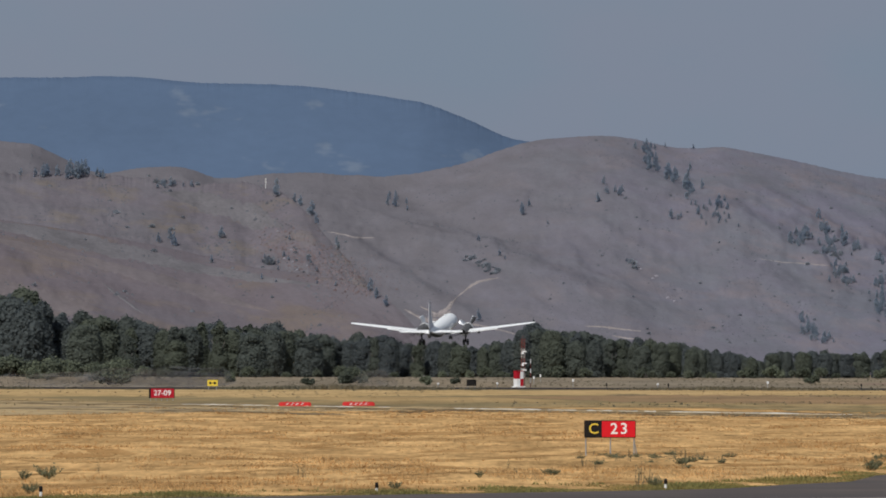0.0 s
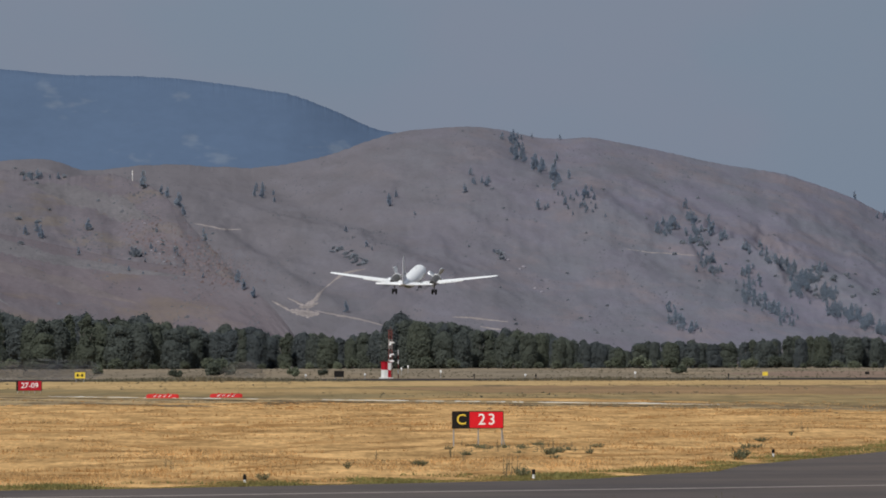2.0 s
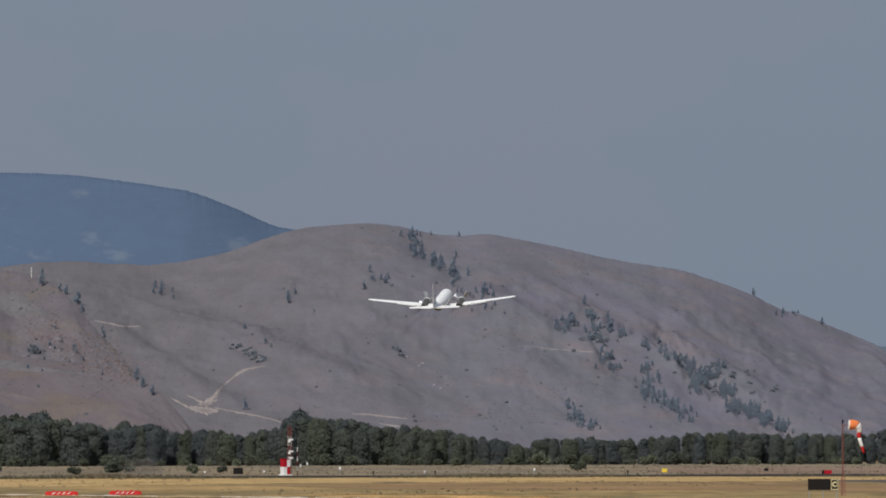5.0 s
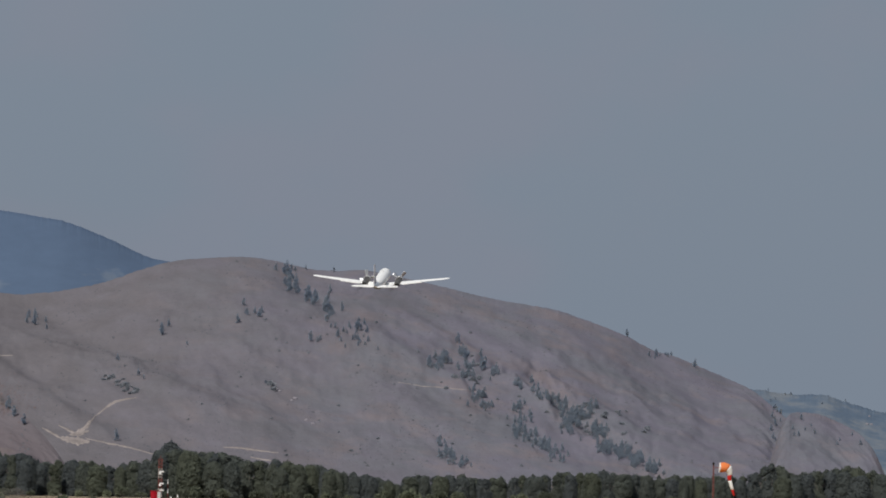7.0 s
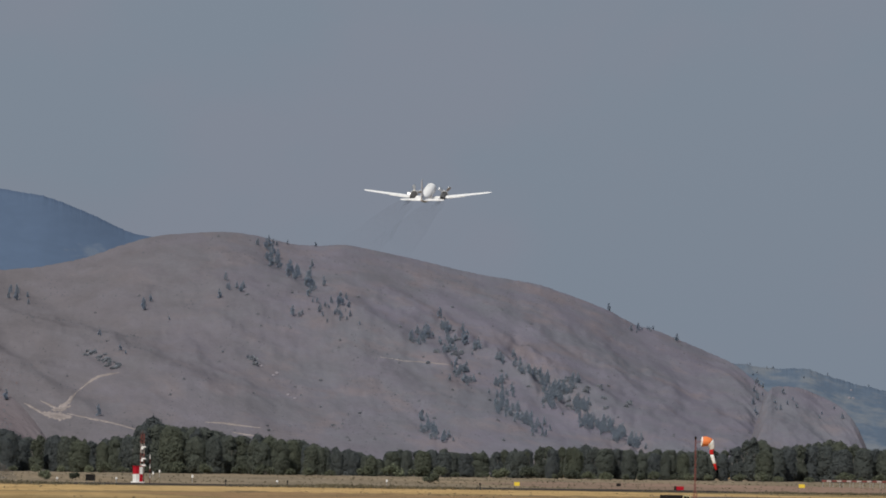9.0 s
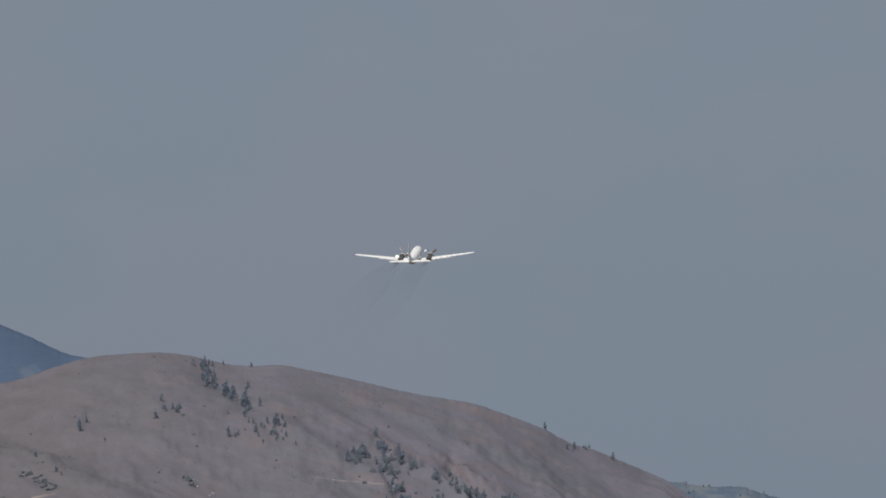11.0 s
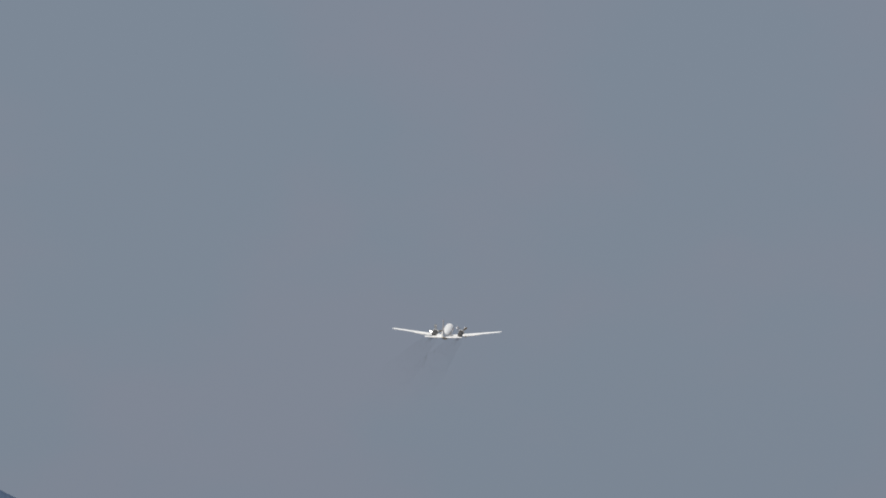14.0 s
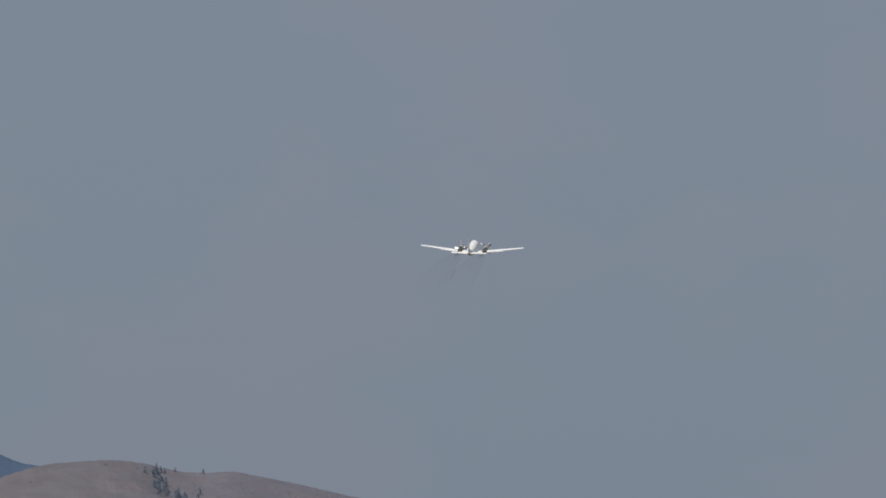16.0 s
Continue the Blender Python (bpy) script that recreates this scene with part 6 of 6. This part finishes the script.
def build_tower():
    """Red and white lattice antenna mast beside a chequered equipment shelter."""
    t = thing("antenna_mast", Matrix.Translation((14.3, 1260, 0)))
    tagged(t, "red and white lattice glide path mast with antennas", "mast")
    H = 8.7
    bands = 5
    for k in range(bands):
        z0, z1 = H * k / bands, H * (k + 1) / bands
        bm = bmesh.new()
        w = .30
        for sx in (-w, w):
            for sy in (-w, w):
                rod(bm, (sx, sy, z0), (sx, sy, z1), .055, .055, 6)
        for q in range(3):
            za, zb = z0 + (z1 - z0) * q / 3, z0 + (z1 - z0) * (q + 1) / 3
            for sy in (-w, w):
                rod(bm, (-w, sy, za), (w, sy, zb), .035, .035, 5)
                rod(bm, (w, sy, za), (-w, sy, zb), .035, .035, 5)
        part("mast_section", bm, M["red_mast"] if k % 2 == 0 else M["pale_mast"], t, "red lattice section" if k % 2 == 0 else "white lattice section")
    for z in (3.1, 4.3, 6.4):
        bm = bmesh.new()
        box(bm, .25, -.45, z, .8, .25, .26, bevel=.04)
        box(bm, -.05, -.55, z - .3, .4, .15, .4, bevel=.03)
        part("antenna", bm, M["white"], t, "white box antenna")
    bm = bmesh.new()
    rod(bm, (0, 0, H), (0, 0, H + .5), .04, .04, 6)
    part("lightning_rod", bm, M["red_mast"], t)
    t = thing("monitor_mast", Matrix.Translation((15.7, 1262, 0)))
    tagged(t, "thin red and white monitor pole beside the mast", "mast")
    for k in range(6):
        bm = bmesh.new()
        rod(bm, (0, 0, k * .85), (0, 0, k * .85 + .85), .09, .09, 8)
        part("pole_section", bm, M["white"] if k % 2 else M["red_mast"], t)
    # shelter with red and white chequers
    t = thing("equipment_shelter", Matrix.Translation((13.5, 1258, 0)) @ Matrix.Rotation(radians(28), 4, "Z"))
    tagged(t, "small equipment shelter painted in red and white squares", "shed")
    w, h, d = 1.3, 2.7, 1.3
    for i in range(2):
        for j in range(2):
            bm = bmesh.new()
            box(bm, -w / 4 + i * w / 2, 0, .2 + h / 4 + j * h / 2, w / 2, d, h / 2)
            part("wall_panel", bm, M["deep_red"] if (i + j) % 2 else M["white"], t, "red panel" if (i + j) % 2 else "white panel")
    bm = bmesh.new()
    box(bm, 0, 0, .1, w + .5, d + .5, .22)
    part("plinth", bm, M["white"], t, "pale concrete plinth")
    bm = bmesh.new()
    box(bm, 0, 0, h + .25, w + .16, d + .16, .12, bevel=.03)
    part("roof", bm, M["deep_red"], t)
    # small monitor boxes in the grass
    for x, y, h in ((19.6, 1520, 1.7), (9.5, 1230, 1.0), (-.8, 1230, .9), (24.0, 1300, 1.5), (23.5, 1700, 1.9), (37.0, 1215, .9), (57.5, 1250, 1.2)):
        t = thing("monitor_post", Matrix.Translation((x, y, 0)))
        tagged(t, "small white instrument box on a post in the grass", "instrument", group="monitor posts")
        bm = bmesh.new()
        rod(bm, (0, 0, 0), (0, 0, h * .7), .06, .06, 6)
        part("post", bm, M["steel"], t)
        bm = bmesh.new()
        box(bm, 0, 0, h * .8, .34, .3, h * .34, bevel=.03)
        part("box", bm, M["white"], t, "white box")


def build_windsock():
    t = thing("obstruction_pole", Matrix.Translation((54.6, 608, 0)))
    tagged(t, "thin red lattice pole with a dark lamp on top", "pole")
    bm = bmesh.new()
    for sx, sy in ((-.07, -.07), (.07, -.07), (0, .09)):
        rod(bm, (sx * 2.4, sy * 2.4, 0), (sx * 2.2, sy * 2.2, 1.7), .03, .03, 6)
        rod(bm, (sx, sy, 1.7), (sx * .6, sy * .6, 6.3), .02, .016, 6)
    for k in range(18):
        z = .1 + k * .35
        s = 1 if z > 1.7 else 2.2
        rod(bm, (-.07 * s, -.07 * s, z), (.07 * s, -.07 * s, z + .33), .012, .012, 4)
        rod(bm, (.07 * s, -.07 * s, z), (0, .09 * s, z + .33), .012, .012, 4)
    part("lattice", bm, M["red_mast"], t)
    bm = bmesh.new()
    rod(bm, (0, 0, 6.25), (0, 0, 6.4), .06, .08, 8)
    bmesh.ops.create_uvsphere(bm, u_segments=10, v_segments=6, radius=.11, matrix=Matrix.Translation((0, 0, 6.48)))
    part("lamp", bm, M["black"], t, "dark lamp")
    # windsock hanging limp from its ring on an arm
    t = thing("windsock", Matrix.Translation((54.6, 608.0, 0)))
    tagged(t, "limp orange and white windsock hanging from its ring", "windsock")
    bm = bmesh.new()
    rod(bm, (.05, 0, 6.1), (.75, 0, 6.15), .025, .025, 6)
    part("arm", bm, M["red_mast"], t)
    d = 608 / STEP

    def at(a, e):
        return Vector((a * d - 54.6, 0, EYE_Z - e * d))

    path = [at(1133, -50), at(1141, -50), at(1149, -48), at(1152, -40), at(1151, -31), at(1154, -21), at(1157, -11), at(1160, 0)]
    radii = [.42, .43, .36, .21, .16, .16, .14, .08]
    axis = [Vector((1, 0, -.05)), Vector((1, 0, -.12)), Vector((.8, 0, -.7)), Vector((.2, 0, -1)), Vector((0, 0, -1)), Vector((.2, 0, -1)), Vector((.2, 0, -1)), Vector((.15, 0, -1))]

    def ring(i, f):
        c = path[i].lerp(path[i + 1], f) if i + 1 < len(path) else path[i]
        r = radii[i] + (radii[i + 1] - radii[i]) * f if i + 1 < len(path) else radii[i]
        ax = axis[i].lerp(axis[i + 1], f).normalized() if i + 1 < len(path) else axis[i].normalized()
        u = ax.cross(Vector((0, 1, 0))).normalized()
        return [c + (u * math.cos(q) + Vector((0, 1, 0)) * math.sin(q)) * r * (1 + .10 * math.sin(3 * q + i + f)) for q in [2 * math.pi * k / 16 for k in range(16)]]

    for i0, i1, col in ((0, .22, "white"), (.22, 1.9, "orange"), (1.9, 3.4, "white"), (3.4, 4.4, "red_barrier"), (4.4, 6.0, "white"), (6.0, 6.99, "red_barrier")):
        bm = bmesh.new()
        n = 5
        loft(bm, [ring(int(i0 + (i1 - i0) * k / n), (i0 + (i1 - i0) * k / n) % 1) for k in range(n + 1)], cap=False)
        f0 = bm.faces[:]
        bmesh.ops.solidify(bm, geom=f0, thickness=.012)
        part("fabric_band", bm, M[col], t, {"white": "white fabric", "orange": "orange fabric", "red_barrier": "red fabric"}[col], True)


def build_fence():
    """Low red and white safety barrier far along the runway end."""
    first = None
    for k in range(9):
        x = 178 + k * 2.35
        m = Matrix.Translation((x, 1640, 0))
        if first:
            copy_thing(first, m)
            continue
        t = first = thing("safety_barrier", m)
        tagged(t, "red and white safety barrier panel on the far grass", "barrier", group="far safety barriers")
        bm = bmesh.new()
        box(bm, -.5, 0, 1.5, 1.1, .2, .42, bevel=.04)
        part("board", bm, M["red_mast"], t, "dull red board")
        bm = bmesh.new()
        box(bm, .6, 0, 1.5, 1.1, .2, .42, bevel=.04)
        part("board", bm, M["pale_mast"], t, "white board")
        for sx in (-.8, .8):
            bm = bmesh.new()
            rod(bm, (sx, 0, 0), (sx, 0, 1.3), .06, .06, 6)
            part("leg", bm, M["steel"], t)


def build_hill_mast():
    t = thing("radio_mast", Matrix.Translation(spot("ridge", -314, -321)) @ Matrix.Scale(0.95, 4))
    tagged(t, "small white radio mast on the hill's crest", "mast")
    bm = bmesh.new()
    rod(bm, (0, 0, -.6), (0, 0, 5.2), .16, .10, 8)
    part("pole", bm, M["white"], t)
    for z, r in ((3.3, .34), (4.6, .28)):
        bm = bmesh.new()
        rod(bm, (0, -.1, z - .35), (0, -.1, z + .35), r, r, 10)
        part("antenna", bm, M["white"], t, "white drum antenna")


build_hill_mast()
build_signs()
build_barriers()
build_markers()
build_tower()
build_windsock()
build_fence()


# ------------------------------------------------------------------ weeds and grass
def make_weed(seed, kind):
    """kind 0: bushy clump; 1: tall sparse stalk."""
    rng = random.Random(seed)
    t = thing("weed")
    bm = bmesh.new()
    stems = 26 if kind == 0 else 5
    ends = []
    for _ in range(stems):
        a = rng.uniform(0, 6.28)
        lean = rng.uniform(.1, .6) if kind == 0 else rng.uniform(.02, .2)
        h = rng.uniform(.22, .45) if kind == 0 else rng.uniform(.4, .85)
        p = Vector((math.cos(a) * .1 * kind * .5, math.sin(a) * .1, -.02))
        q = Vector((math.cos(a) * lean, math.sin(a) * lean, h))
        rod(bm, p, q, .012, .005, 4)
        ends.append((p, q))
    part("stem", bm, M["weed"] if kind == 0 else M["grey_straw"], t)
    bm = bmesh.new()
    for p, q in ends:
        for _ in range(14 if kind == 0 else 9):
            c = p.lerp(q, rng.uniform(.35, 1.05))
            s = rng.uniform(.03, .075) if kind == 0 else rng.uniform(.02, .045)
            m = Matrix.Translation(c + Vector((rng.gauss(0, .04), rng.gauss(0, .04), rng.gauss(0, .02)))) @ Euler([rng.uniform(0, 6.28) for _ in range(3)]).to_matrix().to_4x4()
            bm.faces.new([bm.verts.new(m @ Vector(v)) for v in ((-s, 0, 0), (0, -.4 * s, 0), (s, 0, .1 * s), (0, .4 * s, 0))])
    part("leaves", bm, M["weed"], t)
    return t


def build_weeds():
    rng = random.Random(71)
    kinds = [[make_weed(700 + i, 0) for i in range(3)], [make_weed(720 + i, 1) for i in range(3)]]
    used = set()

    def put(kind, x, y, s, lab, wide=1.0):
        k = rng.randrange(3)
        m = Matrix.Translation((x, y, 0)) @ Matrix.Rotation(rng.uniform(0, 6.28), 4, "Z")
        ob = copy_thing(kinds[kind][k], m) if (kind, k) in used else kinds[kind][k]
        ob.matrix_basis = m @ Matrix.Diagonal((s * wide, s * wide, s, 1))
        used.add((kind, k))
        tagged(ob, lab, "weed", group="weeds")

    # bearing, depression of the foot, size, width
    for a, e, s, w in ((-697, 199, 1.35, .9), (-740, 201, 1.0, .7), (66, 196, .8, .6), (190, 192, .75, 1.3), (198, 192, .6, 1.2), (423, 174, 1.0, 1.0), (440, 171, .9, 1.0),
                       (430, 180, .5, 1.4), (458, 168, .7, 1.3), (344, 161, .6, .9), (372, 162, .7, 1.0),
                       (375, 214, 1.2, .7), (758, 184, 1.2, .8), (764, 180, 1.3, .7), (772, 164, .9, .8), (790, 162, .6, 1.4), (-83, 218, .8, .8), (-730, 226, 1.0, .8), (800, 150, .7, 1.5), (493, 172, .7, .8), (852, 139, .7, .5)):
        p = on_ground(a, e)
        put(0, p.x, p.y, s * .68, "grey-green bushy weed in the dry grass", w)
    for a, e, s in ((-245, 196, .9), (-257, 192, .7), (115, 182, .9), (130, 192, .7), (-610, 192, .8), (250, 178, 1.0), (272, 185, .8), (410, 168, 1.2), (428, 166, 1.1),
                    (450, 164, .8), (352, 200, 1.2), (348, 215, 1.4), (372, 212, 1.3), (870, 134, 1.1), (880, 132, .7), (-784, 200, .8), (330, 170, 1.0)):
        p = on_ground(a, e)
        put(1, p.x, p.y, s * .62, "tall thin dry weed stalks in the grass")
    for i in range(46):
        p = on_ground(rng.uniform(225, 520), rng.uniform(156, 174))
        put(0 if i % 4 == 0 else 1, p.x, p.y, rng.uniform(.22, .46), "low grey-green weed in the dry grass", 1.5)
    # weeds on the near side of the taxiway
    for x, y, s in ((7.2, 174, .7), (7.5, 175, .6), (10.2, 174.5, .8), (10.5, 175, .6), (10.0, 174, .7), (-8.0, 177, .6), (-7.7, 178, .6), (13.5, 176, .5)):
        put(1, x, y, s * .55, "green weed at the near edge of the taxiway")


def blade_cloud(name, pts, heights, widths, lean, material, label, seed):
    """Thin upright blades, three to a tuft, as one mesh."""
    rng = np.random.default_rng(seed)
    n = len(pts)
    k = 4
    base = np.repeat(pts, k, 0) + np.c_[rng.normal(0, .10, (n * k, 2)), np.zeros(n * k)]
    h = np.repeat(heights, k) * rng.uniform(.55, 1.2, n * k)
    w = np.repeat(widths, k) * rng.uniform(.6, 1.3, n * k)
    ang = rng.uniform(0, np.pi, n * k)
    dx = np.c_[np.cos(ang), np.sin(ang), np.zeros(n * k)] * w[:, None]
    top = base + np.c_[rng.normal(0, lean, (n * k, 2)) * h[:, None], h]
    v = np.stack([base - dx, base + dx, top], 1).reshape(-1, 3)
    f = np.arange(n * k * 3).reshape(-1, 3)
    ob = array_mesh(name, v, f, material)
    return tagged(ob, label, "grass", kind="stuff")


def build_grass():
    rng = np.random.default_rng(5)
    n = 62000
    d = 196 * (580 / 196) ** rng.random(n)
    a = rng.uniform(-880, 1700, n)
    x = a / STEP * d
    keep = d > edge_y(TAXI_EDGE, x) + .4
    strip = (d > edge_y(STRIP_NEAR, x)) & (d < np.interp(x, *zip(*sorted(STRIP_FAR))))
    keep &= ~(strip & (rng.random(n) < .45))
    d, x = d[keep], x[keep]
    pts = np.c_[x, d, np.array([swell(px, py) for px, py in zip(x, d)]) - .01]
    patch = np.array([noise.noise((px * .12, py * .03, 0)) + .7 * noise.noise((px * .5, py * .09, 7)) for px, py in zip(x, d)])
    stand = patch > rng.uniform(-.15, .35, len(x))
    pts, patch, d, x = pts[stand], patch[stand], d[stand], x[stand]
    h = np.clip(.03 + .11 * patch, .02, .24) * rng.uniform(.6, 1.5, len(patch))
    w = np.full(len(x), .035) * (d / 300) ** .8
    blade_cloud("dry_grass", pts, h, w, .45, M["straw"], "dry golden grass tufts over the airfield", 9)
    # browner stalks in drifts
    n = 16000
    d = 205 * (600 / 205) ** rng.random(n)
    x = rng.uniform(-880, 1700, n) / STEP * d
    patch = np.array([noise.noise((px * .09 + 4, py * .05, 2)) + .8 * noise.noise((px * .4, py * .16, 9)) for px, py in zip(x, d)])
    keep = (d > edge_y(TAXI_EDGE, x) + 4) & (patch > rng.uniform(.05, .5, n))
    x, d, patch = x[keep], d[keep], patch[keep]
    blade_cloud("brown_stalks", np.c_[x, d, np.array([swell(px, py) for px, py in zip(x, d)]) - .01], np.clip(.08 + .16 * patch, .05, .32), np.full(len(x), .022) * (d / 300) ** .8, .35,
                M["brown_grass"], "drifts of brown dead stalks in the dry field", 14)
    # ragged tufts before and beyond the runway
    for name, lo, hi, n, h0, m, lab in (("field_tufts", 640, 1140, 2200, .12, "mid_field", "scattered dry grass tufts before the runway"),
                                        ("dark_tufts", 650, 1190, 900, .22, "grey_straw", "scattered grey-brown weeds before the runway"),
                                        ("edge_weeds", 1110, 1165, 4200, .6, "grey_straw", "ragged dark weeds along the runway edge"),
                                        ("far_tufts", 1240, 2300, 3200, .3, "grey_straw", "scattered grey-brown tufts beyond the runway")):
        d = lo * (hi / lo) ** rng.random(n)
        x = rng.uniform(-900, 1700, n) / STEP * d
        patch = np.array([noise.noise((px * .03, py * .012, 5)) + .5 * noise.noise((px * .2, py * .05, 8)) for px, py in zip(x, d)])
        keep = patch > (-.1 if n > 2000 else .15)
        x, d, patch = x[keep], d[keep], patch[keep]
        blade_cloud(name, np.c_[x, d, np.zeros(len(x))], np.clip(h0 * (.5 + 1.2 * patch), .05, 1.2), .09 * (d / 900) ** 1.2, .5, M[m], lab, n)
    # dark weeds and short grass along the white edging
    for name, n, off, h0, m, lab in (("edging_weeds", 6500, 26.0, .045, "grey_straw", "dark weeds along the white runway edging"), ("edging_grass", 3000, 40.0, .045, "brown_grass", "brown grass along the white runway edging")):
        f = rng.uniform(-.05, 1.06, n)
        x, d = -25.2 + 57.0 * f, 681 - 132.0 * f - 15 - np.abs(rng.normal(0, off, n))
        patch = np.array([noise.noise((px * .22, py * .05, 15)) + .5 * noise.noise((px * .9, py * .1, 18)) for px, py in zip(x, d)])
        keep = patch > rng.uniform(-.35, .15, n)
        x, d, patch = x[keep], d[keep], patch[keep]
        blade_cloud(name, np.c_[x, d, np.zeros(len(x))], np.clip(h0 * (.7 + 1.2 * patch), .02, .085), np.full(len(x), .16), .6, M[m], lab, n)
    # green verge along the taxiway
    n = 26000
    x = rng.uniform(-16, 30, n)
    off = np.abs(rng.normal(0, 4.2, n)) + .05
    y = edge_y(TAXI_EDGE, x) + off * np.clip(1.0 + .045 * x, .5, 2.4)
    patch = np.array([noise.noise((px * .35, py * .2, 3)) for px, py in zip(x, y)])
    keep = patch > -.62 + .07 * off
    x, y, patch = x[keep], y[keep], patch[keep]
    h = np.clip(.05 + .14 * patch, .03, .26) * rng.uniform(.5, 1.5, len(patch))
    blade_cloud("verge_grass", np.c_[x, y, np.zeros(len(x))], h, np.full(len(x), .03), .5, M["verge"], "short green grass along the taxiway edge", 10)


build_weeds()
build_grass()


# ------------------------------------------------------------------ movement
# seconds, x, y, z of the point between the wing tips, bank
FLIGHT = [
    (0.0, 0.03, 1212.4, 11.24, -0.3), (0.5, 4.64, 1244.3, 12.78, 0.20), (1.0, 9.73, 1276.1, 14.83, 0.36), (1.5, 14.65, 1307.7, 17.09, 0.92),
    (2.0, 19.69, 1339.3, 19.57, 1.30), (2.5, 24.71, 1370.7, 22.04, 1.30), (3.0, 30.01, 1402.0, 24.92, 1.27), (3.5, 35.17, 1433.1, 27.86, 0.88),
    (3.7, 37.32, 1445.5, 28.88, 0.49), (5.8, 58.07, 1574.8, 43.77, -1.01), (6.0, 59.99, 1587.0, 45.31, -0.70), (6.5, 64.34, 1617.4, 49.36, 0.41),
    (7.0, 69.54, 1647.6, 53.58, 0.56), (7.5, 74.35, 1677.7, 58.03, 1.37), (8.0, 79.32, 1707.7, 62.71, 1.79), (8.2, 81.54, 1719.7, 64.62, 1.73),
    (10.3, 103.44, 1844.0, 85.76, -1.30), (10.5, 105.10, 1855.8, 87.71, -0.82), (11.0, 110.25, 1885.0, 92.73, -1.37), (11.5, 114.61, 1914.2, 97.61, -2.45),
    (12.0, 119.47, 1943.2, 102.30, -2.07), (12.5, 125.20, 1972.1, 106.87, -0.56), (13.0, 129.33, 2001.0, 111.56, 0.76), (13.5, 133.90, 2029.6, 116.78, 1.68),
    (14.0, 139.10, 2058.1, 122.45, 2.17), (14.5, 144.53, 2086.5, 127.67, 2.68), (15.0, 149.35, 2114.8, 132.11, 2.68), (15.5, 155.24, 2143.0, 136.20, 2.72),
    (16.0, 159.76, 2171.1, 141.27, 1.85),
]
PITCH = [(0.0, 7.6), (1.5, 9.0), (3.5, 9.8), (7.0, 12.3), (11.0, 12.6), (16.0, 13.0)]
HEADING = -9.4


def motions():
    rows = []
    for t, x, y, z, bank in FLIGHT:
        p = float(lerp_curve(PITCH, t))
        m = Matrix.Translation((x, y, z)) @ pose(0, 0, 0, 0, 0, HEADING) @ pose(0, 0, 0, p, 0, 0) @ pose(0, 0, 0, 0, bank, 0)
        rows.append((t, m))
    walk(AIRCRAFT, rows)
    # propellers turn a little over 78 degrees each thirtieth of a second
    for p, phase in zip(PROPS, (-20.0, 28.0)):
        loc = Vector(p.location)
        walk(p, [(i / 30, Matrix.Translation(loc) @ pose(0, 0, 0, 0, phase + 78.04 * i, 0)) for i in range(0, 481)])
    # the undercarriage folds forward after take-off
    for leg in LEGS:
        loc = Vector(leg.location)
        walk(leg, [(t, Matrix.Translation(loc + Vector((0, 0, up))) @ pose(0, 0, 0, a, 0, 0)) for t, a, up in
                   ((0, 0, 0), (3.6, 0, 0), (4.6, 45, .15), (5.5, 88, .42), (16, 88, .42))])
    loc = Vector(NOSE_LEG.location)
    walk(NOSE_LEG, [(t, Matrix.Translation(loc + Vector((0, 0, up))) @ pose(0, 0, 0, a, 0, 0)) for t, a, up in
                    ((0, 0, 0), (2.2, 0, 0), (3.1, 45, .1), (4.0, 88, .45), (16, 88, .45))])


motions()
